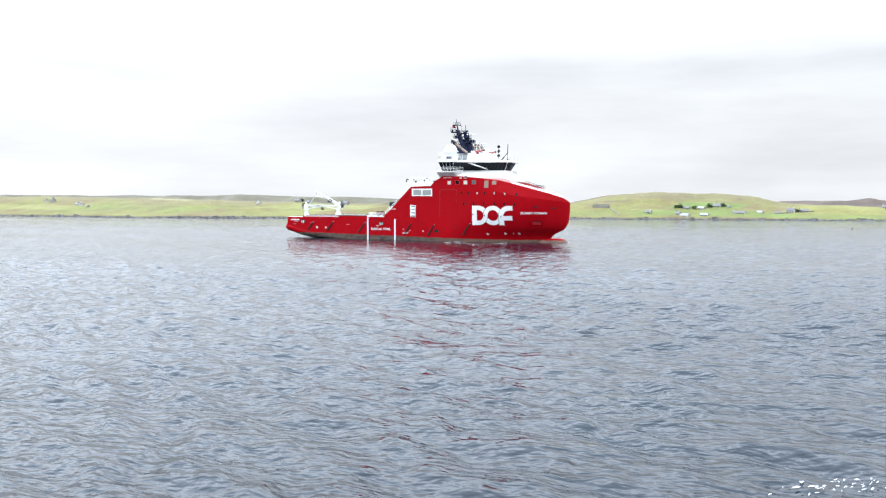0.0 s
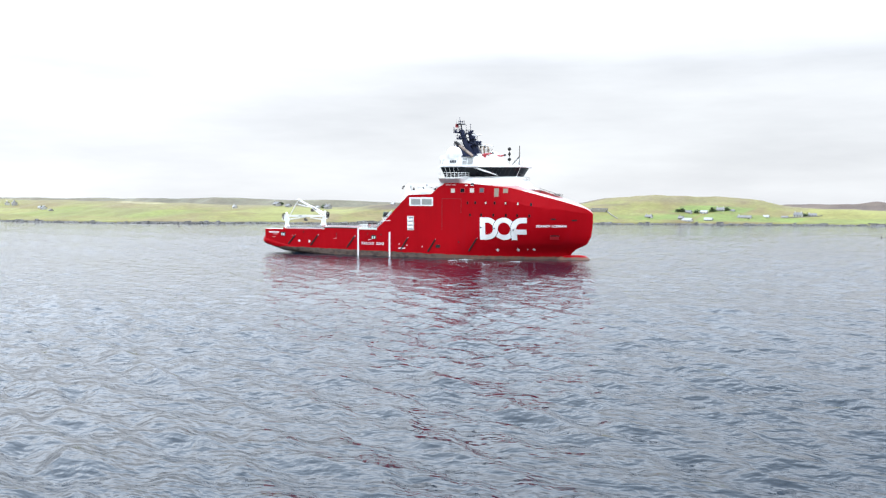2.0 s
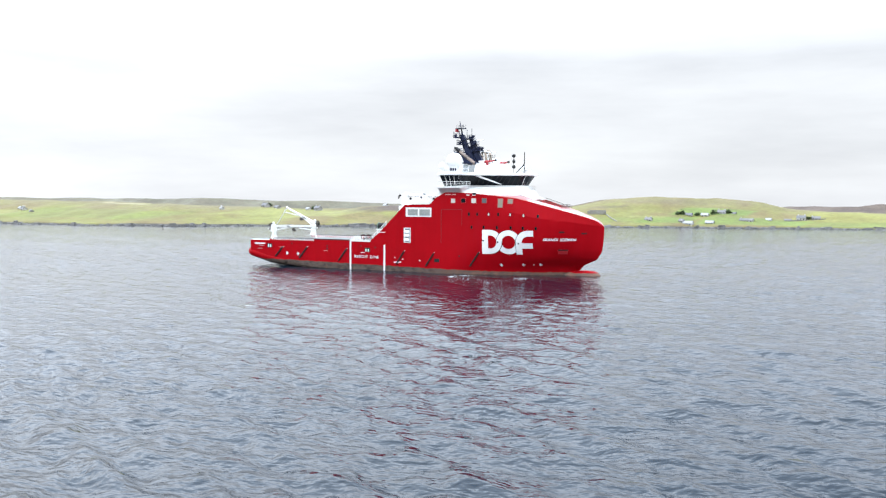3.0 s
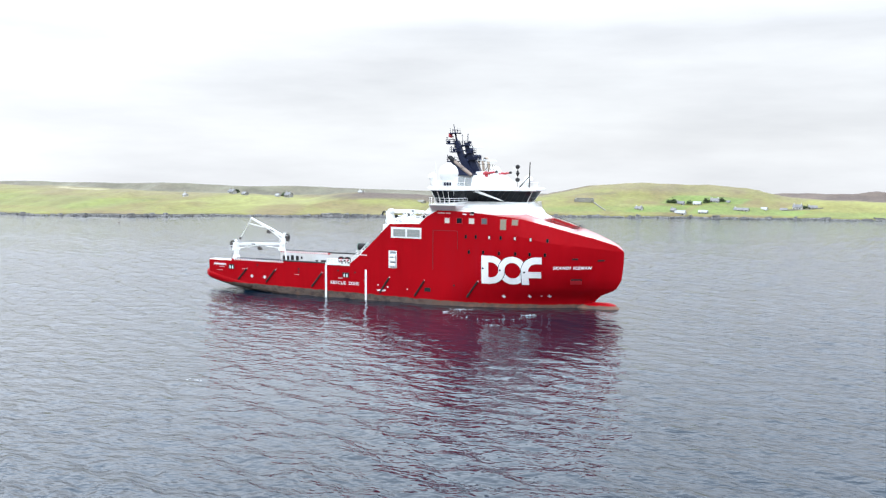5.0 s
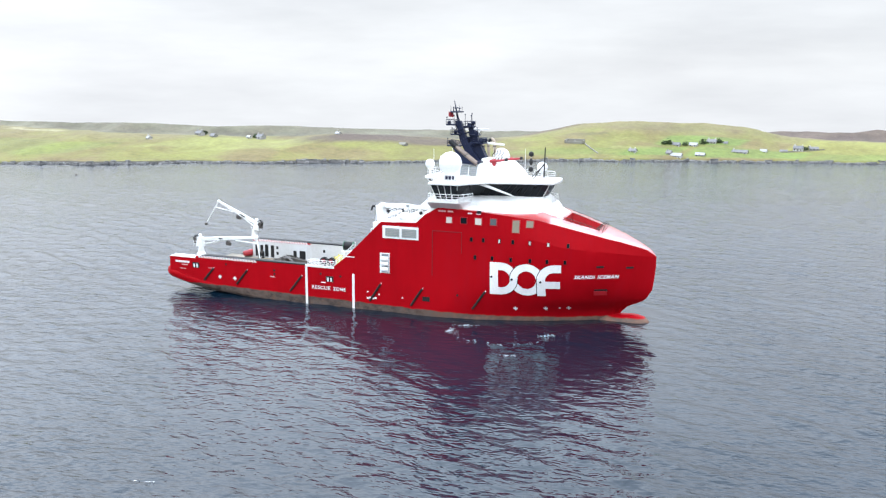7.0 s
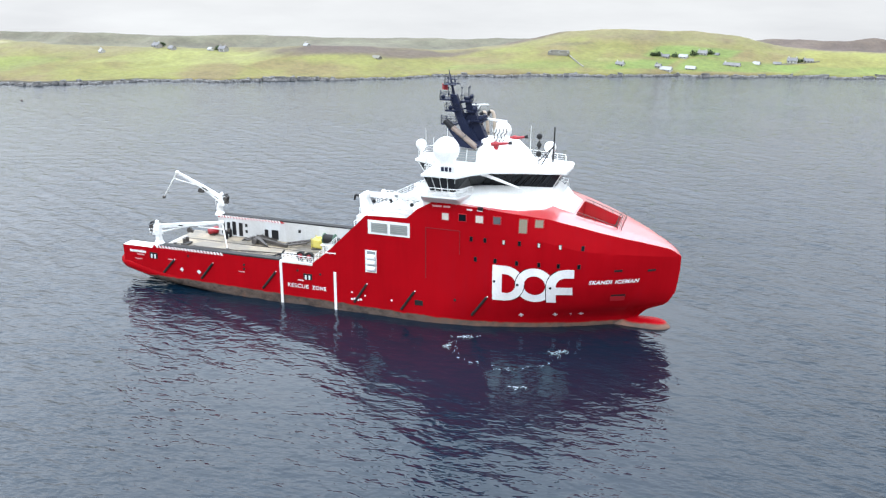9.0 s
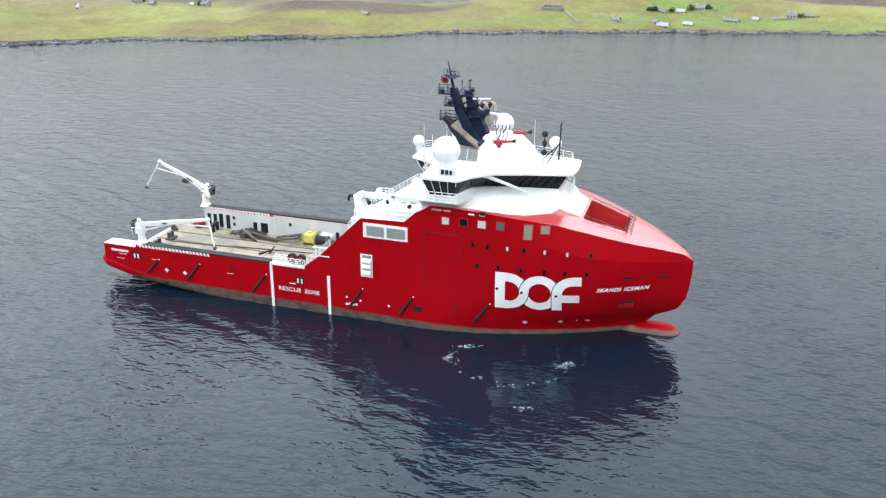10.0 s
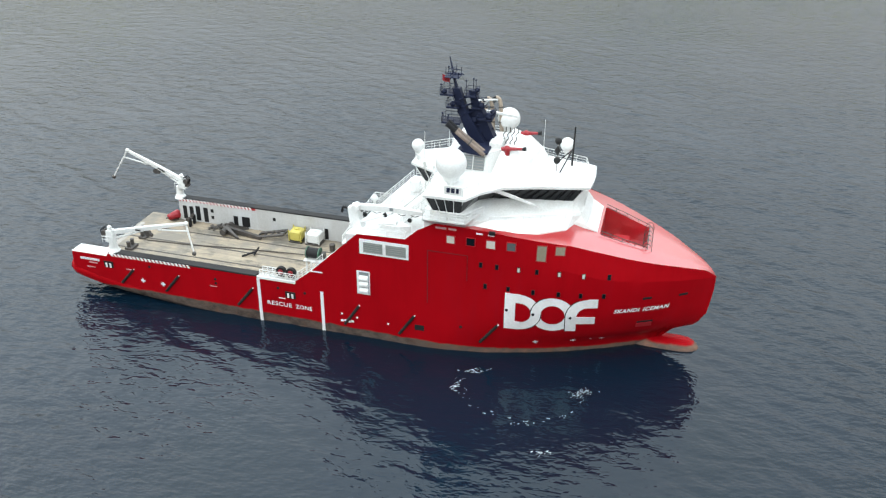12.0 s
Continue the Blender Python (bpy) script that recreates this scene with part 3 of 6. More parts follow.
# tube for the stern's swell, starboard side only, shaped to fit the camera's view
swell_run = [(13.5, 9.2, 1.35), (11.0, 9.25, 1.65), (8.5, 9.26, 2.0), (6.0, 9.25, 2.5), (4.4, 9.27, 2.9), (3.3, 9.3, 3.2), (2.5, 9.25, 3.4), (2.0, 8.95, 3.5), (1.75, 8.4, 3.5), (1.7, 7.6, 3.5), (1.7, 6.4, 3.5)]
part("stern_swell", sweep(nb(), [(x, YC - y, z) for x, y, z in swell_run], 1.25, 20), "red", hull_ob, "rounded red swell of the hull at the stern quarter", smooth=True)


def bulb():
    bm = nb()
    rings = []
    for x, r in [(82, 1.6), (86, 1.75), (88.5, 1.8), (90.2, 1.75), (91.3, 1.55), (92.0, 1.25), (92.5, 0.85), (92.8, 0.4), (92.85, 0.08)]:
        rings.append([(x, YC + 1.05 * r * math.cos(a), -0.55 + 0.95 * r * math.sin(a) + 0.04 * (x - 88)) for a in [k * math.tau / 20 for k in range(20)]])
    return part("bulbous_bow", loft(bm, rings), "red", hull_ob, smooth=True)


bulb()


def working_deck():
    bm = nb()
    box(bm, (24.05, YC, DECK - 0.15), (43.3, 2 * HALF - 0.12, 0.3))
    d = part("working_deck", bm, "deck", ship, "worn tan planked cargo deck")
    bm = nb()
    for y in (YC - 5.4, YC - 1.8, YC + 1.8, YC + 5.4):
        box(bm, (23, y, DECK + 0.03), (40, 0.22, 0.06))
    part("deck_rail", bm, "iron", d, "dark steel deck guide rails")
    for s in (-1, 1):
        # bulwarks: thick box rails with a capping
        y = YC + s * (HALF - 0.62)
        bm = nb()
        x0, x1 = 8.4, 46.5 if s > 0 else 38.2
        box(bm, ((x0 + x1) / 2, y - s * 0.02, (DECK + RAIL) / 2 - 0.02), (x1 - x0, 1.16, RAIL - DECK - 0.1))
        bul = part("bulwark", bm, "grey_wall", ship, "pale grey inner bulwark with dark freeing recesses")
        bm = nb()
        box(bm, ((x0 + (32 if s < 0 else x1)) / 2, y, RAIL + 0.02), ((32 if s < 0 else x1) - x0, 1.30, 0.26), bev=0.05)
        part("capping", bm, "black", bul, "black bulwark capping")
        if s > 0:
            part("stripe_band", box(nb(), (15.4, YC + HALF - 1.235, RAIL - 0.19), (13.8, 0.05, 0.52)), "red_plain", bul, "dark red band under the white stripes")
        for i in range(21):
            bm = nb()
            xx = 8.7 + i * 0.62
            yo = YC + s * (HALF + 0.05)
            pts = [(xx + 0.25, yo, RAIL - 0.42), (xx + 0.6, yo, RAIL - 0.42), (xx + 0.35, yo, RAIL + 0.05), (xx, yo, RAIL + 0.05)]
            if s > 0:
                yi = YC + s * (HALF - 1.31)
                pts = [(a, yi, c) for a, _, c in pts]
            q = [bm.verts.new(k) for k in pts]
            bm.faces.new(q)
            r = bmesh.ops.extrude_face_region(bm, geom=bm.faces[:])
            bmesh.ops.translate(bm, vec=(0, 0.02, 0), verts=[g for g in r["geom"] if isinstance(g, bmesh.types.BMVert)])
            part("stripe", bm, "white_mark", bul)
        if s < 0:
            # quarter at the stern, white on top
            part("stern_quarter", box(nb(), (5.3, YC + s * (HALF - 1.15), 4.85), (5.9, 2.1, 3.4), bev=0.08), "grey_wall", ship)
            part("quarter_top", box(nb(), (5.2, YC + s * (HALF - 1.1), 6.62), (5.9, 2.22, 0.14), bev=0.03), "white", ship, "white painted top of the stern quarter")
        if s > 0:
            # black panels on the wall face; the recesses' shade is in their colour
            for x, z, w, hgt in [(9.4, 4.7, 0.7, 2.4), (10.6, 4.7, 0.7, 2.4), (11.8, 4.8, 0.8, 2.6), (13.2, 4.7, 0.8, 2.6), (14.4, 5.6, 0.5, 0.6), (14.4, 4.4, 0.5, 0.6), (18.6, 4.3, 0.75, 1.9), (20.4, 4.4, 1.4, 1.8), (25.5, 5.6, 0.5, 0.6), (34.5, 4.3, 0.6, 1.9)]:
                bm = nb()
                box(bm, (x, YC + HALF - 1.23, z), (w, 0.1, hgt), bev=0.03)
                part("freeing_recess", bm, "black", bul)
    bm = nb()
    tube(bm, (2.9, YC - 6.3, 2.3), (2.9, YC + 6.3, 2.3), 1.05, None, 20)
    part("stern_roller", bm, "steel", ship, "bare steel stern roller")


working_deck()


def accommodation():
    """Blocks that close the hull above the working deck."""
    bm = nb()
    # stepped house between the side plates: aft face, boat deck, upper deck
    prof = [(45.6, DECK), (45.6, 15.9), (54.2, 15.95), (57.6, 15.95), (57.6, 19.0), (63, 18.9), (63, 12.0), (54, 9.0), (54, DECK)]
    w = HALF - 0.12
    loft(bm, [[(x, YC - w, z) for x, z in prof], [(x + 3.2 if x < 46 else x, YC + w, z) for x, z in prof]])
    part("deckhouse", bm, "white", ship, "white painted house front and boat deck")
    for s in (-1, 1):
        # inner skin of the raking side plates
        bm = nb()
        poly = [(38.2, DECK), (38.2, 7.5), (47.2, 15.9), (47.2, DECK)] if s < 0 else [(41.4, DECK), (41.4, 7.4), (50.0, 15.9), (50.0, DECK)]
        loft(bm, [[(x, YC + s * (HALF - 0.06), z) for x, z in poly], [(x, YC + s * (HALF - 0.4), z) for x, z in poly]])
        part("raking_side", bm, "white", ship)
    # whaleback over the bow
    bm = nb()
    xs = [58, 62, 65, 68, 71, 74, 77] + [78 + i for i in range(0, 15)] + [92.6, 93.0, 93.25, 93.4]
    rings = []
    for x in xs:
        zk = knuckle(x)
        zc = max(zk, float(np.interp(x, [58, 66, 75, 77, 84.5, 90, 92.5, 93.4], [19.25, 19.2, 18.75, 17.8, 15.65, 13.8, 12.6, 11.5])))
        b = half_breadth(x, zk)
        row = []
        for f in (-1, -0.86, -0.68, -0.48, -0.31, -0.15, 0, 0.15, 0.31, 0.48, 0.68, 0.86, 1):
            k = min(1.0, (1 - abs(f)) / 0.52) ** 0.8
            row.append((x, YC + f * b, zk + (zc - zk) * k))
        rings.append(row)
    loft(bm, rings, closed=False, cap=False)
    # well in the whaleback
    kill = [f for f in bm.faces if 77.9 < f.calc_center_median().x < 84.1 and abs(f.calc_center_median().y - YC) < half_breadth(f.calc_center_median().x, 12) * 0.46]
    edges = {e for f in kill for e in f.edges}
    rim = [e for e in edges if sum(f in kill for f in e.link_faces) == 1]
    rim_v = list({v for e in rim for v in e.verts})
    bmesh.ops.delete(bm, geom=kill, context="FACES")
    rim = [e for e in bm.edges if e.is_boundary and all(v in rim_v for v in e.verts)]
    r = bmesh.ops.extrude_edge_only(bm, edges=rim)
    for g in r["geom"]:
        if isinstance(g, bmesh.types.BMVert):
            g.co.z = 13.6
    fl = [e for e in r["geom"] if isinstance(e, bmesh.types.BMEdge)]
    bmesh.ops.contextual_create(bm, geom=fl)
    wb = part("whaleback", bm, "whaleback", ship, "red sloping foredeck over the bow")
    return wb


whaleback = accommodation()
whaleback.data.set_sharp_from_angle(angle=radians(30))


# ---- ship: wheelhouse ----
def plan(rows):
    """A closed plan from (x, half width) rows, aft to fore, about the centreline."""
    return [(x, YC - w) for x, w in rows] + [(x, YC + w) for x, w in reversed(rows)]


def tier(name, levels, material, parent, label=""):
    """A storey skinned between plans at several heights."""
    return part(name, loft(nb(), [[(x, y, z) for x, y in plan(rows)] for z, rows in levels]), material, parent, label)


house = tier("bridge_house", [
    (17.9, [(56.2, 10.0), (61.5, 10.15), (66, 9.95), (70.6, 8.7), (74.0, 6.5), (74.7, 4.5), (76.2, 4.3), (76.4, 1.2)]),
    (18.75, [(56.2, 10.0), (61.5, 10.15), (66, 9.9), (70.6, 8.6), (73.9, 6.3), (74.6, 4.45), (76.1, 4.2), (76.3, 1.2)]),
    (19.7, [(56.2, 10.0), (61.5, 10.15), (64.5, 8.6), (70.6, 6.4), (73.5, 5.0), (74.3, 4.4), (75.4, 3.9), (75.6, 1.0)]),
    (19.9, [(56.8, 9.9), (61.4, 9.9), (64.0, 7.6), (70.6, 5.6), (73.5, 4.5), (74.3, 4.1), (75.15, 3.4), (75.35, 0.9)]),
    (20.9, [(57.2, 9.75), (60.9, 9.5), (62.4, 5.75), (66.8, 3.85), (72.0, 2.85), (74.15, 2.5), (74.35, 1.6), (74.45, 0.6)])],
    "white", ship, "white painted wheelhouse base with sloping front")
# pointed white apron down onto the whaleback
bm = nb()
loft(bm, [[(73.8, YC - 4.5, 19.2), (73.8, YC + 4.5, 19.2), (73.8, YC + 4.5, 17.9), (73.8, YC - 4.5, 17.9)],
          [(75.7, YC - 4.25, 18.75), (75.7, YC + 4.25, 18.75), (75.7, YC + 4.25, 17.4), (75.7, YC - 4.25, 17.4)],
          [(77.65, YC - 3.95, 17.72), (77.65, YC + 3.95, 17.72), (77.65, YC + 3.95, 16.9), (77.65, YC - 3.95, 16.9)]])
part("apron", bm, "white", house)
low = [(57.4, 9.7), (60.85, 9.45), (62.3, 5.6), (63.6, 4.65), (67.0, 3.75), (74.1, 2.45), (74.4, 0.6)]
high = [(56.8, 11.35), (61.6, 11.25), (62.95, 8.8), (65.3, 6.4), (69.3, 4.95), (75.4, 3.3), (75.65, 0.7)]
glazing = part("bridge_glazing", loft(nb(), [[(x, y, 20.5 if x < 61 else 20.88) for x, y in plan(low)], [(x, y, 23.2) for x, y in plan(high)]]), "glass", ship, "dark tinted wheelhouse windows all round")
aft = part("aft_control_room", loft(nb(), [[(54.2, YC - 2.6, 19.4), (57.4, YC - 4.4, 19.4), (57.4, YC + 4.4, 19.4), (54.2, YC + 2.6, 19.4)],
                                          [(54.2, YC - 2.6, 21.3), (57.4, YC - 4.4, 21.3), (57.4, YC + 4.4, 21.3), (54.2, YC + 2.6, 21.3)]]), "white", ship)
aft_glass = part("aft_glazing", loft(nb(), [[(54.2, YC - 2.5, 21.25), (57.4, YC - 4.3, 21.25), (57.4, YC + 4.3, 21.25), (54.2, YC + 2.5, 21.25)],
                                           [(53.0, YC - 2.7, 23.2), (57.4, YC - 4.9, 23.2), (57.4, YC + 4.9, 23.2), (53.0, YC + 2.7, 23.2)]]), "glass", aft, "dark aft-facing control room windows")
for k in range(4):
    f = k / 3
    part("mullion", tube(nb(), (54.2 + 3.2 * f, YC - 2.54 - 1.8 * f, 21.25), (53.0 + 4.4 * f, YC - 2.74 - 2.2 * f, 23.2), 0.09, None, 5), "white", aft)
for s in (-1, 1):
    for (a, b), (c, d), cnt in zip(zip(low, low[1:]), zip(high, high[1:]), (4, 2, 1, 3, 6, 1)):
        def at(f, g, out):
            """A point on the slanted window band: along the stretch and up the pane."""
            zb = 20.5 if a[0] + (b[0] - a[0]) * f < 60.8 else 20.9
            p = Vector((a[0] + (b[0] - a[0]) * f, YC + s * (a[1] + (b[1] - a[1]) * f + out), zb))
            q = Vector((c[0] + (d[0] - c[0]) * f, YC + s * (c[1] + (d[1] - c[1]) * f + out), 23.18))
            return p.lerp(q, g)
        for i in range(cnt):
            f0, f1 = i / cnt, (i + 1) / cnt
            p, q = at(f0, 0, 0.05), at(f0, 1, 0.05)
            part("mullion", tube(nb(), p, q, 0.05 if p.x < 61 else 0.06, None, 5), "white" if p.x < 61 or p.x > 74.05 else "black", glazing)
            m = 0.04
            quad = [at(f0 + m, 0.06, 0.03), at(f1 - m, 0.06, 0.03), at(f1 - m, 0.94, 0.03), at(f0 + m, 0.94, 0.03)]
            nudge = Vector((0.03 if a[0] > 74 else 0, 0.03 * s, 0))
            bm = loft(nb(), [quad, [k + nudge for k in quad]])
            bmesh.ops.recalc_face_normals(bm, faces=bm.faces[:])
            part("window_pane", bm, "glass", glazing)
brow_rows = [(52.2, 2.2), (55.9, 4.2), (56.2, 5.0), (56.5, 11.7), (61.85, 11.6), (63.25, 9.1), (65.6, 6.75), (69.6, 5.3), (76.15, 3.6), (76.4, 0.9)]
inset = [(52.5, 2.1), (56.2, 4.1), (56.5, 4.9), (56.8, 11.4), (61.6, 11.3), (62.95, 8.85), (65.3, 6.45), (69.4, 5.05), (75.9, 3.4), (76.15, 0.8)]
brow = tier("bridge_roof", [(23.15, inset), (23.22, brow_rows), (23.55, brow_rows), (23.72, inset)], "white", ship, "white flat wheelhouse roof with a shallow fascia")
for s in (-1, 1):
    # raking white strut crossing the windows, and the wing walkway with its rail
    rows = [(63.4, 7.6, 23.35, 0.22), (64.7, 6.75, 23.02, 0.24), (66.8, 6.35, 22.3, 0.2), (69.1, 6.0, 21.5, 0.12), (70.2, 5.85, 21.1, 0.04)]
    part("strut", loft(nb(), [[(x, YC + s * (w - 0.12), z - h), (x, YC + s * (w + 0.12), z - h), (x, YC + s * (w + 0.12), z + h), (x, YC + s * (w - 0.12), z + h)] for x, w, z, h in rows]), "white", brow, "white raking blade across the windows")
    bm = loft(nb(), [[(56.3, YC + s * 9.4, 19.1), (62.2, YC + s * 9.4, 19.1), (61.6, YC + s * 10.3, 19.1), (56.5, YC + s * 10.3, 19.1)],
                     [(56.3, YC + s * 9.4, 20.25), (63.2, YC + s * 8.6, 20.25), (62.0, YC + s * 11.85, 20.25), (56.5, YC + s * 11.95, 20.25)],
                     [(56.3, YC + s * 9.4, 20.45), (63.2, YC + s * 8.6, 20.45), (62.0, YC + s * 11.85, 20.45), (56.5, YC + s * 11.95, 20.45)]])
    bmesh.ops.recalc_face_normals(bm, faces=bm.faces[:])
    part("wing_walkway", bm, "white", house)
    bm = railing(nb(), [(56.4, YC + s * 10.2, 20.45), (56.6, YC + s * 11.9, 20.45), (62.0, YC + s * 11.8, 20.45), (63.6, YC + s * 9.0, 20.45)], 1.25, 3, 1.2, 0.045)
    part("wing_railing", bm, "white", house)
    bm = railing(nb(), [(64.4, YC + s * 8.7, 19.75), (70.6, YC + s * 6.5, 19.8), (73.6, YC + s * 5.3, 19.75), (75.4, YC + s * 4.0, 19.75)], 0.5, 1, 2.2, 0.05)
    part("ledge_rail", bm, "white", house)
bm = railing(nb(), [(73.6, YC + 5.3, 19.7), (75.3, YC + 4.0, 19.7), (75.5, YC + 1, 19.7), (75.5, YC - 1, 19.7)], 1.1, 3, 1.0, 0.04)
part("front_railing", bm, "white", house)
for run in ([(63.0, YC + 8.6, 23.7), (65.4, YC + 6.3, 23.7), (69.4, YC + 4.8, 23.7), (74.8, YC + 3.1, 23.7), (75.3, YC + 1.0, 23.7)],
            [(56.9, YC - 11.3, 23.7), (61.5, YC - 11.2, 23.7), (62.9, YC - 8.7, 23.7)],
            [(56.9, YC - 11.3, 23.7), (56.5, YC - 5.0, 23.7), (52.7, YC - 2.0, 23.7), (52.7, YC + 2.0, 23.7), (56.5, YC + 5.0, 23.7), (56.9, YC + 11.2, 23.7), (61.5, YC + 11.2, 23.7)]):
    part("roof_railing", railing(nb(), run, 1.1, 3, 1.3, 0.035), "white", brow)

# deckhouse on the roof with louvres, and the ramped monitor platform
top_house = part("roof_deckhouse", loft(nb(), [[(57.0, -5.25, 23.6), (62.7, -5.25, 23.6), (64.4, -3.2, 23.6), (64.4, 4.2, 23.6), (57.0, 4.2, 23.6)],
                                              [(57.4, -4.35, 26.2), (62.5, -4.35, 26.2), (64.0, -2.6, 26.2), (64.0, 3.8, 26.2), (57.4, 3.8, 26.2)]]), "white", ship, "white deckhouse with grey louvred vents on the wheelhouse roof")
for x in (60.05, 61.65):
    bm = nb()
    box(bm, (x, -4.86, 24.95), (1.4, 0.14, 1.85), rx=radians(-19), bev=0.02)
    lv = part("louvre", bm, "glass_grey", top_house, "grey louvred vent")
    for k in range(5):
        bm = nb()
        box(bm, (x, -5.18 + 0.125 * k, 24.25 + 0.36 * k), (1.36, 0.06, 0.08), rx=radians(30))
        part("slat", bm, "steel", lv)
part("mast_house", box(nb(), (63.2, -0.4, 26.55), (1.6, 4.0, 0.8), bev=0.06), "white", ship)
part("monitor_platform", loft(nb(), [[(63.3, -5.5, 23.6), (68.4, -3.6, 23.6), (69.8, 3.0, 23.6), (63.3, 6.4, 23.6)],
                                     [(63.8, -4.6, 25.1), (67.8, -2.8, 25.1), (68.6, 3.0, 25.1), (63.8, 6.0, 25.1)],
                                     [(64.2, -3.4, 26.3), (66.2, -2.4, 26.3), (67.0, 3.4, 26.3), (64.2, 5.6, 26.3)]]), "white", ship, "white ramped platform of the fire monitors")


def fire_monitor(x, y, z, length):
    t = thing("fire_monitor", (x, y, z), "red fire-fighting water cannon on a white platform", "water cannon", "fire monitors")
    part("base", tube(nb(), (x, y, z - 0.7), (x, y, z + 0.1), 0.45, 0.35, 12), "monitor_red", t)
    bm = tube(nb(), (x - 0.7, y + 0.1, z), (x + length, y - 0.3, z + 0.42), 0.30, 0.17, 12)
    part("barrel", bm, "monitor_red", t)
    part("elbow", ball(nb(), (x, y, z + 0.05), 0.5, 12, 8), "monitor_red", t)
    part("nozzle", tube(nb(), (x + length, y - 0.3, z + 0.42), (x + length + 0.4, y - 0.36, z + 0.5), 0.24, 0.28, 12), "black", t)


fire_monitor(64.9, -3.0, 26.5, 2.1)
fire_monitor(66.2, 3.7, 26.3, 1.7)


def radome(x, y, z, r, foot, label):
    t = thing("radome", (x, y, foot), label, "satellite dome", "radomes")
    part("dome", ball(nb(), (x, y, z), r, 28, 18), "white", t, smooth=True)
    part("skirt", tube(nb(), (x, y, z - r * 1.12), (x, y, z - r * 0.78), r * 0.5, r * 0.62, 24), "white", t)
    part("pedestal", tube(nb(), (x, y, foot), (x, y, z - r * 0.95), max(0.12, r * 0.3), max(0.10, r * 0.24), 12), "white", t)


radome(59.2, -9.7, 26.6, 1.95, 23.4, "large white satellite radome on the wheelhouse roof")
radome(62.9, 8.4, 26.5, 1.6, 23.6, "large white satellite radome on the wheelhouse roof")
radome(52.9, -2.9, 25.7, 0.85, 23.3, "small white radome on a post at the roof's aft edge")
radome(71.8, 4.4, 25.2, 0.95, 23.4, "small white radome on a post")
bm = nb()
box(bm, (60.3, -12.95, 24.5), (2.2, 0.16, 1.1), bev=0.03)
plate = part("name_plate", bm, "white", ship)
for i, w in enumerate((0.42, 0.46, 0.34)):
    bm = nb()
    box(bm, (59.72 + 0.58 * i, -13.05, 24.5), (w, 0.06, 0.62), bev=0.05)
    part("plate_mark", bm, "navy", plate, "dark block mark")

# ---- ship: mast, funnels, aerials ----
mast = thing("signal_mast", (61, YC, 25.9), "dark navy raked signal mast with platforms and aerials", "mast")
part("main_leg", loft(nb(), [[(60.0, YC - 0.2, 25.9), (62.0, YC - 0.2, 25.9), (62.0, YC + 1.4, 25.9), (60.0, YC + 1.4, 25.9)],
                             [(57.9, YC + 0.2, 30.2), (59.2, YC + 0.2, 30.2), (59.2, YC + 1.3, 30.2), (57.9, YC + 1.3, 30.2)],
                             [(56.95, YC + 0.4, 33.4), (57.95, YC + 0.4, 33.4), (57.95, YC + 1.3, 33.4), (56.95, YC + 1.3, 33.4)]]), "navy", mast)
part("fore_leg", loft(nb(), [[(61.5, YC + 0.8, 25.9), (63.2, YC + 0.8, 25.9), (63.2, YC + 2.4, 25.9), (61.5, YC + 2.4, 25.9)],
                             [(59.7, YC + 0.9, 30.2), (61.1, YC + 0.9, 30.2), (61.1, YC + 2.2, 30.2), (59.7, YC + 2.2, 30.2)],
                             [(59.0, YC + 1.1, 33.0), (59.8, YC + 1.1, 33.0), (59.8, YC + 1.9, 33.0), (59.0, YC + 1.9, 33.0)]]), "navy", mast)
part("web_plate", loft(nb(), [[(60.6, YC + 1.0, 25.9), (62.3, YC + 1.0, 25.9), (62.3, YC + 1.3, 25.9), (60.6, YC + 1.3, 25.9)],
                              [(58.3, YC + 1.1, 30.6), (60.3, YC + 1.1, 30.6), (60.3, YC + 1.35, 30.6), (58.3, YC + 1.35, 30.6)]]), "navy", mast)
part("top_pole", tube(nb(), (57.5, YC + 0.9, 33.0), (56.1, YC + 2.4, 36.9), 0.26, 0.06), "navy", mast)
for z, w in ((35.0, 1.3), (35.6, 0.8)):
    part("yard", tube(nb(), (57.0 - 0.24 * (z - 35), YC + 1.35 - w, z), (57.0 - 0.24 * (z - 35), YC + 1.35 + w, z + 0.1), 0.06, None, 6), "navy", mast)
    part("yard", tube(nb(), (57.0 - w, YC + 1.35, z), (57.0 + w, YC + 1.35, z), 0.06, None, 6), "navy", mast)
for x, y, z, h in ((56.0, 0.8, 35.0, 1.0), (57.9, 1.5, 35.0, 0.9), (57.0, 2.5, 35.0, 1.1), (56.8, 0.2, 35.0, 0.8)):
    part("aerial", tube(nb(), (x, YC + y, z), (x, YC + y, z + h), 0.05, 0.03, 6), "navy", mast)
# ladders up the after side of the legs
for y in (YC + 0.2, YC + 0.65):
    part("ladder_rail", tube(nb(), (59.9, y, 26.2), (57.0, y, 32.6), 0.05, None, 6), "navy", mast)
for k in range(18):
    f = (k + 0.5) / 18
    part("rung", tube(nb(), (59.9 - 2.9 * f, YC + 0.2, 26.2 + 6.4 * f), (59.9 - 2.9 * f, YC + 0.65, 26.2 + 6.4 * f), 0.035, None, 5), "navy", mast)
for k in range(7):
    z = 26.6 + k * 0.9
    f = k / 7
    bm = tube(nb(), (60.2 - 2.6 * f, YC + 0.1, z), (62.8 - 3.2 * f, YC + 1.7, z + 0.5), 0.12, None, 6)
    part("brace", bm, "navy", mast)
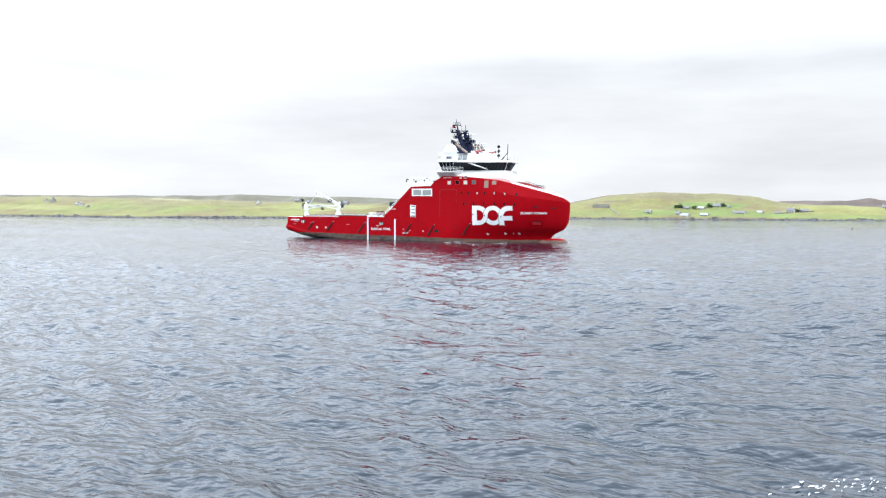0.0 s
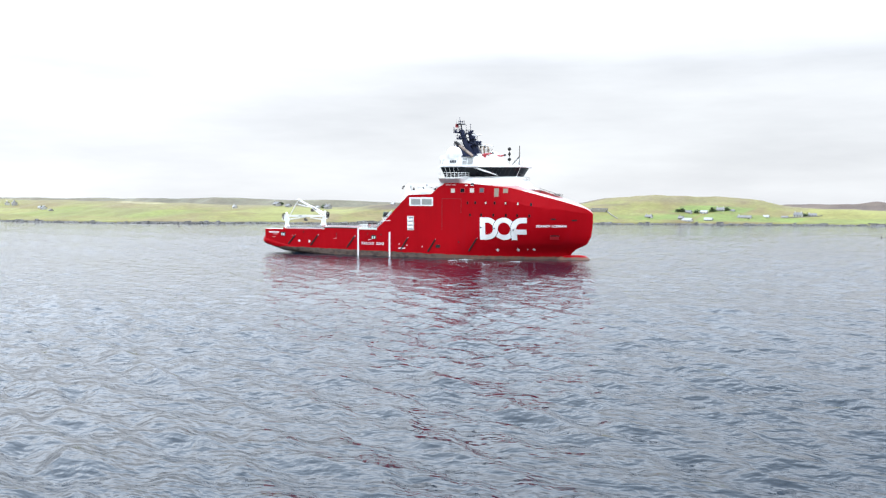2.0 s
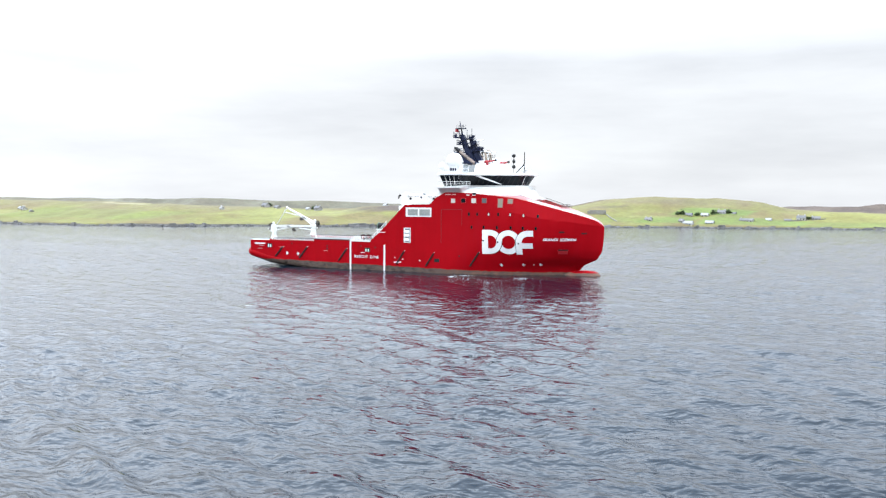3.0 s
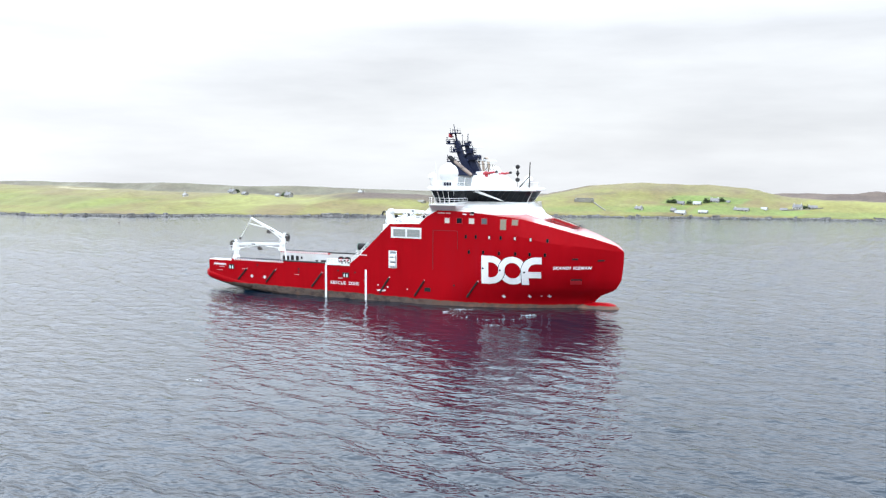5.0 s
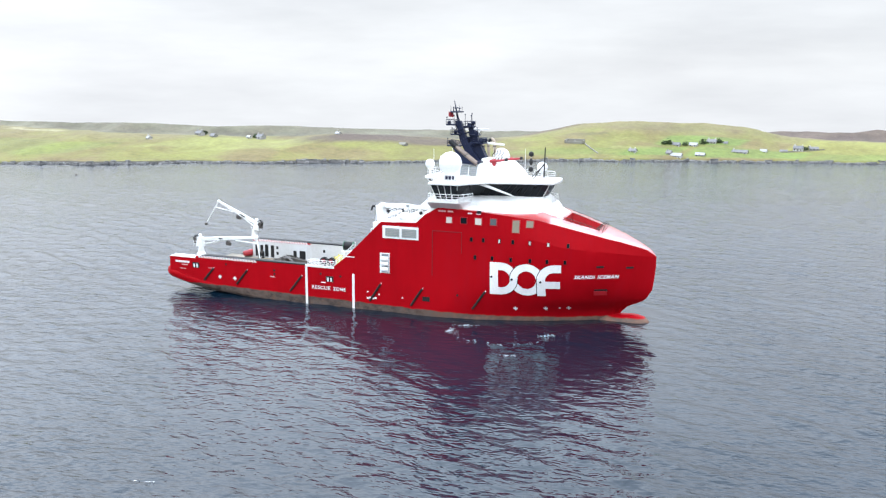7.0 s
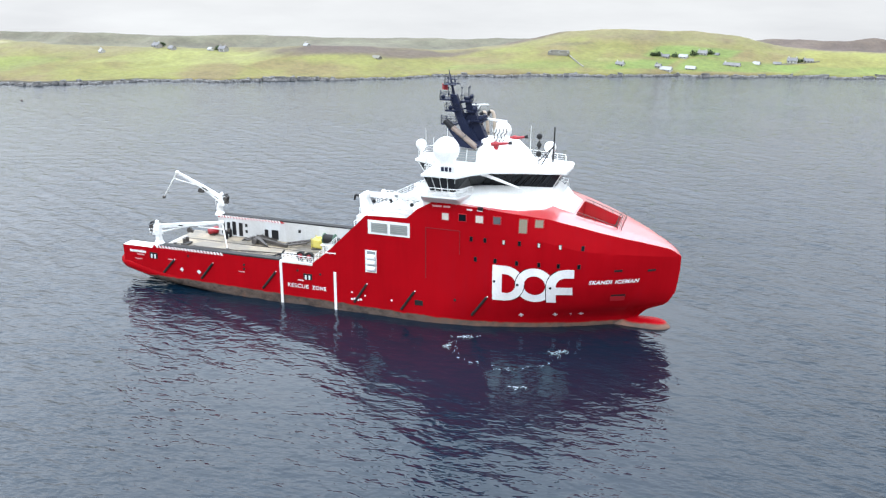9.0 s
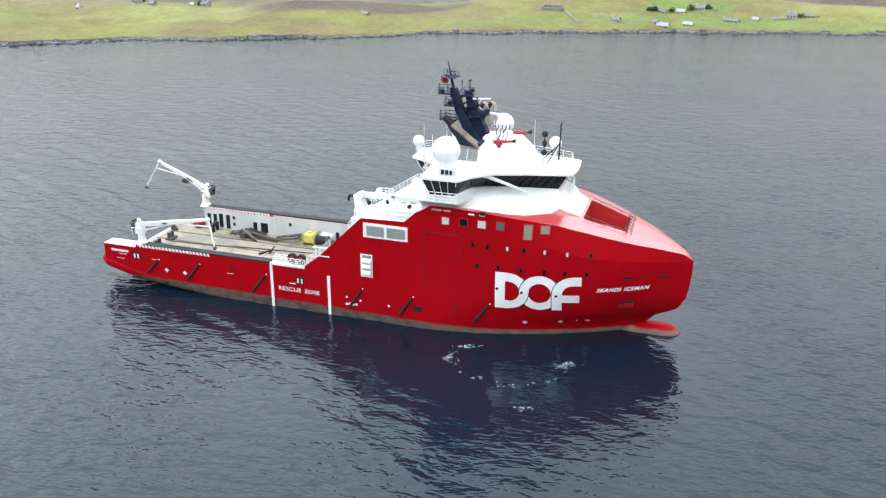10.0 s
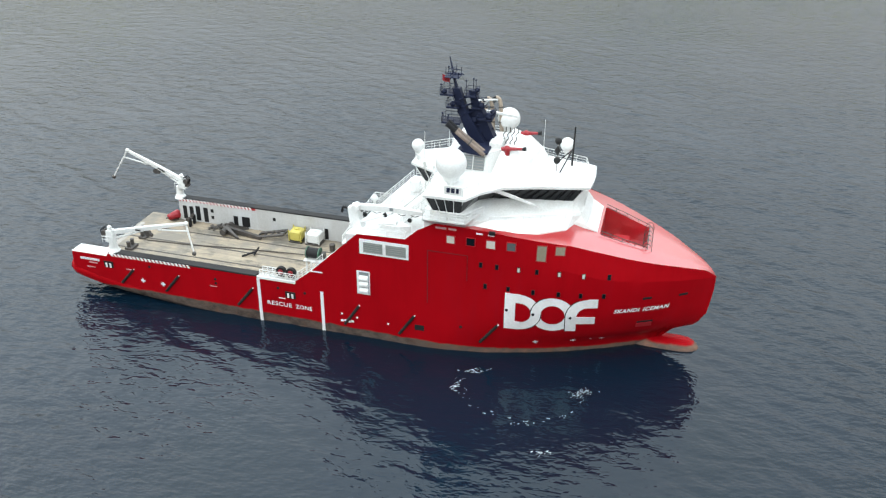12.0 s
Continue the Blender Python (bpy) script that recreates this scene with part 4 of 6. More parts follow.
for x0, x1, y0, y1, z in [(55.6, 57.4, -0.6, 1.6, 32.7), (58.6, 60.2, 0.4, 2.4, 32.4), (56.4, 58.2, -0.4, 1.6, 31.0), (59.6, 61.2, 0.4, 2.6, 30.9), (55.9, 58.4, -0.8, 1.4, 29.0), (60.4, 62.4, 0.2, 2.8, 29.5), (56.0, 58.0, -0.2, 2.2, 34.9)]:
    bm = nb()
    box(bm, ((x0 + x1) / 2, YC + (y0 + y1) / 2, z), (x1 - x0, y1 - y0, 0.24 if z < 34 else 0.12), bev=0.05)
    pf = part("platform", bm, "navy", mast)
    if z < 34:
        part("platform_rail", railing(nb(), [(x0, YC + y0, z), (x1, YC + y0, z), (x1, YC + y1, z), (x0, YC + y1, z), (x0, YC + y0, z)], 0.9, 2, 0.9, 0.03), "navy", pf)
for x, y, z, h in [(55.7, -0.4, 32.8, 1.2), (56.4, 1.4, 32.8, 1.5), (58.8, 0.6, 32.5, 2.0), (59.4, 2.2, 32.5, 1.8), (60.1, 0.5, 32.5, 2.2), (56.1, 1.9, 34.9, 0.8), (57.9, 0.0, 34.9, 0.6), (56.5, 0.2, 31.0, 1.1), (61.1, 0.5, 31.0, 1.2), (56.0, -0.7, 29.0, 1.3), (56.8, -0.7, 29.0, 1.1)]:
    bm = tube(nb(), (x, YC + y, z), (x, YC + y, z + h), 0.06, 0.04, 6)
    ball(bm, (x, YC + y, z + h), 0.13, 8, 6)
    part("aerial", bm, "navy", mast)
for x, y, z, r in [(56.1, -0.3, 33.1, 0.34), (60.0, 1.8, 33.0, 0.34), (60.9, 0.7, 31.3, 0.42), (57.2, 0.0, 31.4, 0.36), (61.9, 0.6, 30.0, 0.5), (62.1, 2.2, 30.0, 0.42), (59.9, 0.9, 29.2, 0.5)]:
    part("lamp_housing", ball(nb(), (x, YC + y, z), r, 10, 8), "navy", mast)
for x, y, z, a in [(61.6, 1.2, 32.0, 0.4)]:
    bm = nb()
    box(bm, (x, YC + y, z), (2.6, 0.2, 0.22), rz=a, bev=0.05)
    tube(bm, (x - 0.6, YC + y, z - 0.9), (x, YC + y, z), 0.12)
    part("radar_scanner", bm, "white", mast, "white bar radar scanner")
bm = nb()
fl = [[(56.5 - 0.95 * i / 6, YC + 0.8 + 0.12 * math.sin(i * 1.3), 33.95 + dz + 0.03 * i) for i in range(7)] for dz in (0, 0.85)]
loft(bm, [fl[0], fl[1]], closed=False, cap=False)
bmesh.ops.solidify(bm, geom=bm.faces[:], thickness=0.03)
part("flag", bm, "monitor_red", mast, "small red flag")

part("base_plinth", box(nb(), (60.7, YC - 0.9, 26.32), (4.0, 4.6, 0.34), bev=0.05), "navy", mast)
# dark trunk under the raked exhausts
part("exhaust_trunk", loft(nb(), [[(x, YC + y, z) for x, z in ((57.5, 29.35), (61.9, 26.0), (59.9, 26.2), (58.3, 28.2))] for y in (-3.35, -2.1)]), "navy", mast)
for dy in (-3.2, -2.35):
    t = thing("exhaust_pipe", (62.2, YC + dy, 26.2), "heat-browned exhaust pipe raked aft beside the mast", "exhaust pipe", "raked exhausts")
    part("pipe_shaft", tube(nb(), (62.3, YC + dy, 26.1), (58.0, YC + dy - 0.2, 29.4), 0.29, 0.27, 14), "exhaust", t)
    part("tip", tube(nb(), (58.5, YC + dy - 0.18, 29.02), (57.3, YC + dy - 0.2, 29.95), 0.32, 0.34, 14), "black", t)
    part("clamp", tube(nb(), (60.4, YC + dy - 0.1, 27.55), (60.25, YC + dy - 0.1, 27.66), 0.36, None, 14), "iron", t)
for x, y, h in [(60.5, 7.3, 29.6), (61.7, 7.4, 29.8), (59.7, 7.0, 28.9)]:
    t = thing("exhaust_pipe", (x, y, 23.7), "upright dull steel exhaust pipe with bent top", "exhaust pipe", "upright exhausts")
    part("pipe_shaft", sweep(nb(), [(x + 0.5, y, 23.6), (x + 0.15, y, h - 1.4), (x, y, h - 0.5), (x - 0.12, y, h - 0.2), (x - 0.35, y, h - 0.03), (x - 0.62, y, h - 0.05)], 0.28, 14), "pipe_tan", t, smooth=True)
    part("tip", sweep(nb(), [(x - 0.5, y, h - 0.02), (x - 0.85, y, h - 0.25), (x - 0.95, y, h - 0.7)], 0.30, 14), "black", t)
    for z in (26.2, 28.4):
        part("flange", tube(nb(), (x + 0.27 - 0.06 * (z - 26), y, z), (x + 0.26 - 0.06 * (z - 26), y, z + 0.14), 0.36, None, 14), "iron", t)
for i in range(4):
    x = 63.2 + 0.55 * i
    part("vent_hose", sweep(nb(), [(x + 0.55, -0.6, 26.1), (x + 0.5, -0.6, 26.6), (x + 0.8, -0.5, 27.0), (x + 0.62, -0.3, 27.5), (x + 0.95, -0.1, 27.9), (x + 0.9, 0.0, 28.4)], 0.07, 7), "black", top_house)
part("white_beam", box(nb(), (63.0, 2.4, 29.3), (4.4, 0.35, 0.35), ry=0.08, bev=0.05), "white", mast)

t = thing("day_shapes", (71.3, -1.9, 23.4), "black ball and diamond day signals on a thin pole", "signal shapes")
part("pole", tube(nb(), (71.3, -1.9, 23.3), (71.3, -1.9, 28.2), 0.07), "steel", t)
part("ball_shape", ball(nb(), (71.3, -1.9, 28.0), 0.46, 14, 10), "black", t)
bm = tube(nb(), (71.3, -1.9, 26.0), (71.3, -1.9, 26.7), 0.05, 0.42, 12)
tube(bm, (71.3, -1.9, 26.7), (71.3, -1.9, 27.35), 0.42, 0.05, 12)
part("diamond_shape", bm, "black", t)
part("ball_shape", ball(nb(), (71.3, -1.9, 25.35), 0.46, 14, 10), "black", t)
t = thing("whip_aerial", (73.0, 1.0, 23.4), "tall black pole aerial with stays", "aerial")
part("pole", tube(nb(), (73.0, 0.8, 23.3), (73.0, 1.2, 29.0), 0.14, 0.10), "black", t)
part("stay", tube(nb(), (73.0, 0.9, 26.2), (71.7, -2.2, 23.5), 0.08), "black", t)
part("stay", tube(nb(), (73.0, 0.9, 26.0), (70.6, 0.8, 23.5), 0.08), "black", t)
for x, y, h in [(54.4, -5.0, 28.6), (56.0, -6.0, 27.6), (57.2, -3.0, 28.8), (68.6, 4.4, 28.4), (56.0, 4.0, 27.5)]:
    t = thing("wire_aerial", (x, y, 23.4), "thin pale whip aerial on the roof", "aerial", "wire aerials")
    part("wire", tube(nb(), (x, y, 23.3), (x, y, h), 0.05, 0.03, 6), "white", t)
    part("mount", box(nb(), (x, y, 23.9), (0.35, 0.35, 1.1), bev=0.04), "white", t)


# ---- ship: side fittings ----
def skin(bm, pts, out=0.03):
    """Lays a flat outline in x and z onto the starboard plating."""
    return bm.faces.new([bm.verts.new((x, side_y(x, z, out + 0.05), z)) for x, z in pts])


def patch(x0, x1, z0, z1, out=0.03, n=4):
    bm = nb()
    for i in range(n):
        a, b = x0 + (x1 - x0) * i / n, x0 + (x1 - x0) * (i + 1) / n
        m = max(1, round((z1 - z0) / 0.7))
        for j in range(m):
            c, d = z0 + (z1 - z0) * j / m, z0 + (z1 - z0) * (j + 1) / m
            skin(bm, [(a, c), (b, c), (b, d), (a, d)], out)
    bmesh.ops.remove_doubles(bm, verts=bm.verts, dist=0.001)
    r = bmesh.ops.extrude_face_region(bm, geom=bm.faces[:])
    bmesh.ops.translate(bm, vec=(0, 0.12, 0), verts=[g for g in r["geom"] if isinstance(g, bmesh.types.BMVert)])
    return bm


def arc_band(cx, cz, r0, r1, a0, a1, out, n=28, sx=1.0):
    bm = nb()
    for i in range(n):
        a, b = a0 + (a1 - a0) * i / n, a0 + (a1 - a0) * (i + 1) / n
        skin(bm, [(cx + sx * r * math.cos(t), cz + r * math.sin(t)) for r, t in ((r0, a), (r1, a), (r1, b), (r0, b))], out)
    bmesh.ops.remove_doubles(bm, verts=bm.verts, dist=0.001)
    return bm


# company mark: a half-round slab, a ring and a hooked comb, all white
mark = part("side_mark", patch(67.25, 68.65, 4.95, 10.55, 0.03), "white_mark", hull_ob, "white block mark on the red side")
part("mark_bar", patch(68.6, 69.25, 9.25, 10.55, 0.03, 2), "white_mark", hull_ob)
part("mark_bow", arc_band(69.2, 7.75, 1.5, 2.8, 0, math.pi / 2, 0.03), "white_mark", hull_ob)
part("mark_gap", arc_band(73.45, 7.75, 2.76, 2.9, math.radians(112), math.radians(178), 0.05, 20), "black", hull_ob)
part("mark_ring", arc_band(73.45, 7.75, 1.55, 2.78, 0, math.tau, 0.065, 44), "white_mark", hull_ob)
part("mark_gap", arc_band(69.2, 7.75, 2.72, 2.86, math.radians(-68), math.radians(2), 0.08, 20), "black", hull_ob)
part("mark_bar", patch(68.6, 69.25, 4.95, 6.25, 0.095, 2), "white_mark", hull_ob)
part("mark_bow", arc_band(69.2, 7.75, 1.5, 2.74, -math.pi / 2, 0, 0.095), "white_mark", hull_ob)
part("mark_gap", arc_band(77.9, 7.75, 2.74, 2.88, math.radians(118), math.pi, 0.08), "black", hull_ob)
part("mark_gap", patch(75.0, 75.13, 4.95, 7.8, 0.08, 1), "black", hull_ob)
part("mark_stem", patch(75.12, 76.45, 4.95, 7.8, 0.095), "white_mark", hull_ob)
part("mark_hook", arc_band(77.9, 7.75, 1.42, 2.76, math.pi / 2, math.pi, 0.095), "white_mark", hull_ob)
part("mark_bar", patch(77.85, 79.0, 9.17, 10.51, 0.095, 2), "white_mark", hull_ob)
part("mark_bar", patch(76.4, 78.8, 6.35, 7.6, 0.095), "white_mark", hull_ob)
# dark round plugs beside the mark
for x, z in ((67.55, 8.0), (71.0, 7.75), (75.7, 7.5)):
    part("plug", tube(nb(), (x, side_y(x, z, 0.02), z), (x, side_y(x, z, 0.19), z), 0.2, None, 12), "black", hull_ob)
# ship's name and small inscriptions: slanted bars
for x0, x1, z0, z1 in [(4.9, 6.3, 5.05, 5.25), (4.4, 5.8, 4.3, 4.42), (57.9, 59.3, 18.55, 18.8), (59.6, 60.6, 18.55, 18.8), (11.0, 12.2, 4.85, 4.95), (24.5, 25.6, 4.3, 4.42), (35.2, 36.2, 4.15, 4.28), (40.2, 42.0, 9.3, 9.45)]:
    part("inscription_bar", patch(x0, x1, z0, z1, 0.02, 1), "faded" if x0 < 30 or 57 < x0 < 61 else "white_mark", hull_ob)
for i in range(9):
    part("name_bar", patch(3.55 + 0.36 * i, 3.82 + 0.36 * i, 5.5, 5.88, 0.02, 1), "white_mark", hull_ob)
for i in range(4):
    part("inscription_bar", patch(44.4 + 0.5 * i, 44.8 + 0.5 * i, 2.0 + 0.1 * (i % 2), 2.3 + 0.1 * (i % 2), 0.02, 1), "white_mark", hull_ob)

def painted_word(word, x0, wide, z0, tall, lean=0.0, bold=0.015, label=""):
    """A word in the plain built-in letters, laid on the starboard plating."""
    cu = bpy.data.curves.new("painted_word", "FONT")
    cu.body, cu.size, cu.align_x, cu.space_character, cu.offset = word, 1.0, "LEFT", 1.12, bold
    tmp = new("painted_word", cu)
    deps = bpy.context.evaluated_depsgraph_get()
    lettering = bpy.data.meshes.new_from_object(tmp.evaluated_get(deps))
    bpy.data.objects.remove(tmp)
    wx, wy = [v.co.x for v in lettering.vertices], [v.co.y for v in lettering.vertices]
    for v in lettering.vertices:
        up = (v.co.y - min(wy)) / (max(wy) - min(wy))
        x, z = x0 + (v.co.x - min(wx)) * wide / (max(wx) - min(wx)) + lean * up * tall, z0 + up * tall
        v.co = (x, side_y(x, z, 0.08), z)
    lettering.materials.append(M["white_mark"])
    wob = new("painted_word", lettering)
    wob.parent = hull_ob
    wob["label"] = label or "white painted word " + word


# readable words: between the two white lines, and the ship's name at the bow
painted_word("RESCUE", 33.4, 3.7, 2.9, 0.66)
painted_word("ZONE", 37.7, 2.45, 2.9, 0.66)
painted_word("SKANDI", 81.0, 3.1, 8.15, 0.62, 0.3, 0.03)
painted_word("ICEMAN", 84.6, 3.15, 8.15, 0.62, 0.3, 0.03)
for x in (32.25, 41.75):
    part("zone_line", patch(x - 0.22, x + 0.22, -0.3, 6.9 if x < 35 else 6.3, 0.03, 1), "white_mark", hull_ob, "white vertical rescue zone line")
for (x1, z1), (x0, z0) in [((12.2, 4.9), (10.0, 2.5)), ((19.6, 5.1), (17.3, 2.3)), ((31.2, 5.0), (28.8, 2.0)), ((47.1, 4.9), (45.0, 1.7)), ((55.0, 4.7), (52.9, 1.55)), ((66.4, 5.2), (64.1, 1.95))]:
    bm = nb()
    a, b = Vector((x0, side_y(x0, z0, 0.1), z0)), Vector((x1, side_y(x1, z1, 0.1), z1))
    tube(bm, a, b, 0.20, None, 10)
    part("rubbing_bar", bm, "fender", hull_ob, "black diagonal rubber fender")
    part("fender_stud", patch(x1 + 0.05, x1 + 0.2, z1 + 0.05, z1 + 0.2, 0.06, 1), "white_mark", hull_ob)
for x, z in [(71.35, 2.35), (76.2, 2.45), (79.85, 2.5), (13.6, 3.4), (16.9, 3.35)]:
    bm = nb()
    for a, b in ((0.36, 0.12), (0.12, 0.36)):
        skin(bm, [(x - a, z - b), (x + a, z - b), (x + a, z + b), (x - a, z + b)], 0.04)
    part("thruster_mark", bm, "white_mark", hull_ob, "small white cross mark")
for x, z in [(78.4, 2.5), (44.6, 3.3), (51.3, 2.8), (46.8, 3.0)]:
    part("draught_spot", patch(x - 0.12, x + 0.12, z - 0.12, z + 0.12, 0.04, 1), "white_mark", hull_ob)
part("side_hatch", patch(55.1, 56.4, 2.6, 3.4, 0.03, 1), "black", hull_ob)
for x, z in [(37.0, 4.95), (8.2, 5.25)]:
    fr = part("fairlead", patch(x - 0.75, x + 0.75, z - 0.5, z + 0.5, 0.05, 1), "black", hull_ob)
    for dx in (-0.32, 0.32):
        part("fairlead_roller", tube(nb(), (x + dx, side_y(x, z, 0.08), z - 0.45), (x + dx, side_y(x, z, 0.08), z + 0.25), 0.16), "white", fr, "white fairlead roller")
for x, z in [(15.0, 5.9), (35.2, 5.8), (39.2, 5.6), (25.5, 5.6), (25.5, 4.9), (61.5, 4.2)]:
    bm = nb()
    tube(bm, (x, side_y(x, z, -0.1), z), (x, side_y(x, z, 0.05), z), 0.2, None, 12)
    part("scupper", bm, "black", hull_ob)
# side door outline
for x0, x1, z0, z1 in [(56.8, 56.9, 7.2, 15.2), (56.8, 62.2, 15.12, 15.22), (62.1, 62.17, 11.5, 15.2)]:
    part("door_seam", patch(x0, x1, z0, z1, 0.01, 1), "seam", hull_ob)
# anchor pocket
part("anchor_pocket", patch(84.1, 86.1, 5.7, 6.2, 0.02, 2), "black", hull_ob)
part("anchor", patch(84.0, 86.0, 5.1, 5.9, 0.12, 2), "red_plain", hull_ob, "red stowed bow anchor")
for x, z in [(85.0, 10.2), (89.5, 9.9)]:
    part("mooring_port", patch(x - 0.55, x + 0.55, z - 0.16, z + 0.16, 0.02, 1), "black", hull_ob)
# long engine-room vent and the raft recess
fr = part("vent_frame", patch(47.55, 54.3, 13.3, 15.5, 0.05, 2), "white", hull_ob, "white framed vent panel with grey slats")
for a, b in ((48.1, 50.75), (51.2, 53.95)):
    pn = part("vent_panel", patch(a, b, 13.6, 15.1, 0.09, 1), "vent_grey", fr)
    for k in range(5):
        part("slat", patch(a, b, 13.68 + 0.3 * k, 13.74 + 0.3 * k, 0.12, 1), "steel", pn)
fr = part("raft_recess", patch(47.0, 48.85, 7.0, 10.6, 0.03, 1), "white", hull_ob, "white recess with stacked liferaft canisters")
# flat grey patch: the shade inside the recess is put into its colour
part("recess_shade", patch(47.35, 48.7, 7.15, 10.45, 0.05, 1), "glass_grey", fr)
for z in (7.65, 8.65, 9.55):
    bm = tube(nb(), (47.45, side_y(47, z, 0.12), z), (48.65, side_y(47, z, 0.12), z), 0.42, None, 14)
    part("raft_canister", bm, "white", fr)
# windows in the side
for x, z, w, h, m in [(59.9, 17.2, 1.0, 1.0, "pale_pane"), (62.5, 17.25, 1.05, 1.0, "glass"), (65.1, 17.25, 1.1, 1.05, "pale_pane"), (67.7, 17.3, 1.05, 1.05, "window_grey"), (71.5, 16.75, 1.1, 2.0, "beige"), (73.75, 17.2, 1.1, 1.05, "beige")]:
    f = part("side_window", patch(x - w / 2 - 0.1, x + w / 2 + 0.1, z - h / 2 - 0.1, z + h / 2 + 0.1, 0.03, 1), "red_plain", hull_ob)
    part("pane", patch(x - w / 2, x + w / 2, z - h / 2, z + h / 2, 0.05, 1), m, f)
for i, (x, z) in enumerate([(63.9, 14.15), (66.0, 14.15), (68.8, 14.15), (71.1, 14.15), (73.9, 14.1), (76.9, 13.95), (80.0, 13.8), (64.6, 11.1), (67.6, 11.15), (70.8, 11.1), (74.0, 11.1), (76.75, 11.05), (79.6, 11.0)]):
    f = part("porthole", patch(x - 0.22, x + 0.22, z - 0.36, z + 0.36, 0.03, 1), "black", hull_ob)
    part("pane", patch(x - 0.15, x + 0.15, z - 0.29, z + 0.29, 0.05, 1), "pale_pane" if i in (2, 4, 5) else "glass", f)
for x in (63.6, 65.1):
    part("deck_light", patch(x - 0.4, x + 0.4, 18.45, 18.65, 0.04, 1), "white_mark", hull_ob)
part("vent_hood", box(nb(), (65.2, -12.05, 18.85), (0.8, 0.3, 0.5), bev=0.04), "black", hull_ob)

# rails round the whaleback well
for s in (-1, 1):
    for drop, r in ((0, 0.05), (0.42, 0.04)):
        part("well_rail", pipe(nb(), [(78.1, YC + s * 4.1, 17.95 - drop), (81.2, YC + s * 3.75, 17.0 - drop), (84.1, YC + s * 3.25, 16.05 - drop)], r), "iron", whaleback, "dark pipe rail beside the foredeck well")
    for x, w, z in [(79.4, 3.95, 16.9), (80.9, 3.8, 16.4), (82.5, 3.55, 15.9), (84.1, 3.25, 15.3)]:
        part("rail_post", tube(nb(), (x, YC + s * w, z - 0.1), (x, YC + s * w, z + 0.75), 0.05, None, 6), "iron", whaleback)
part("well_rail", pipe(nb(), [(84.1, YC - 3.25, 16.05), (84.1, YC + 3.25, 16.05)], 0.06), "iron", whaleback, "dark pipe rail beside the foredeck well")
for k in range(6):
    y = YC - 3.2 + 1.28 * k
    bm = pipe(nb(), [(83.5, y, 15.0), (83.55, y, 15.8), (83.85, y, 16.4), (84.25, y, 16.5), (84.55, y, 16.2), (84.7, y, 15.5)], 0.045, 7)
    part("well_hoop", bm, "iron", whaleback, "curved dark pipe hoop")
bm = nb()
box(bm, (80.6, YC + 1.2, 14.2), (2.2, 1.6, 1.2), bev=0.15)
tube(bm, (81.4, YC - 1.6, 14.2), (83.0, YC - 1.6, 14.2), 0.5, None, 14)
part("windlass", bm, "red_plain", whaleback)

# ---- ship: boat deck ----
bm = railing(nb(), [(47.4, YC - 10.1, 16.0), (53.8, YC - 10.1, 16.1)], 1.0, 3, 1.2, 0.045)
part("boat_deck_railing", bm, "white", ship, "white boat deck railing")
bm = railing(nb(), [(49.2, YC + 10.1, 16.0), (57.0, YC + 10.1, 16.1)], 1.0, 3, 1.2, 0.045)
part("boat_deck_railing", bm, "white", ship)
bm = railing(nb(), [(45.8, YC - 9.4, 15.95), (48.9, YC + 10, 15.95)], 1.0, 3, 1.2, 0.045)
part("boat_deck_railing", bm, "white", ship)
for s, z0 in ((-1, 0), (1, 0)):
    bm = nb()
    x0 = 38.8 if s < 0 else 41.7
    pts = [(x0, YC + s * 8.6, 6.4), (x0 + 3.4, YC + s * 8.6, 9.6), (x0 + 7.6, YC + s * 8.6, 13.6)]
    railing(bm, pts, 1.1, 3, 1.2, 0.045)
    for k in range(22):
        f = k / 21
        box(bm, (x0 + 7.6 * f, YC + s * 8.1, 6.2 + 7.4 * f), (0.35, 1.0, 0.06))
    part("stairway", bm, "white", ship, "white open stairway up the raking side")
for z in (7.6, 10.4, 13.2):
    part("gallery", box(nb(), (45.8, YC - 5.2, z), (3.2, 6.4, 0.15)), "white", ship)
    part("gallery_railing", railing(nb(), [(44.3, YC - 8.3, z), (44.3, YC - 2.1, z)], 1.1, 3, 1.5, 0.045), "white", ship)
# solid black panel; shade inside the opening is put into its colour
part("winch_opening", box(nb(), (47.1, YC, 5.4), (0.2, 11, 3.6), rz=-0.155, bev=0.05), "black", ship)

t = thing("davit_crane", (46.6, -9.2, 16.0), "white davit crane folded along the boat deck", "crane")
part("post", loft(nb(), [[(45.7, -10.2, 15.9), (47.3, -10.2, 15.9), (47.3, -8.6, 15.9), (45.7, -8.6, 15.9)], [(45.2, -9.8, 18.6), (46.4, -9.8, 18.6), (46.4, -8.8, 18.6), (45.2, -8.8, 18.6)]]), "white", t)
part("hook_arm", pipe(nb(), [(45.4, -9.3, 18.3), (44.4, -9.3, 18.4), (44.2, -9.3, 17.6)], 0.18), "black", t)
part("boom", loft(nb(), [[(x, y - 0.3, z - h), (x, y + 0.3, z - h), (x, y + 0.3, z + h), (x, y - 0.3, z + h)] for x, y, z, h in ((45.6, -8.9, 18.55, 0.34), (50.0, -8.6, 18.6, 0.42), (56.2, -8.1, 18.35, 0.22))]), "white", t)
for k in range(5):
    part("hydraulic_line", pipe(nb(), [(46.8 + 1.7 * k, -9.3 + 0.11 * k, 18.25), (47.3 + 1.7 * k, -9.28 + 0.11 * k, 18.02), (47.9 + 1.7 * k, -9.24 + 0.11 * k, 18.2)], 0.05, 6), "iron", t)
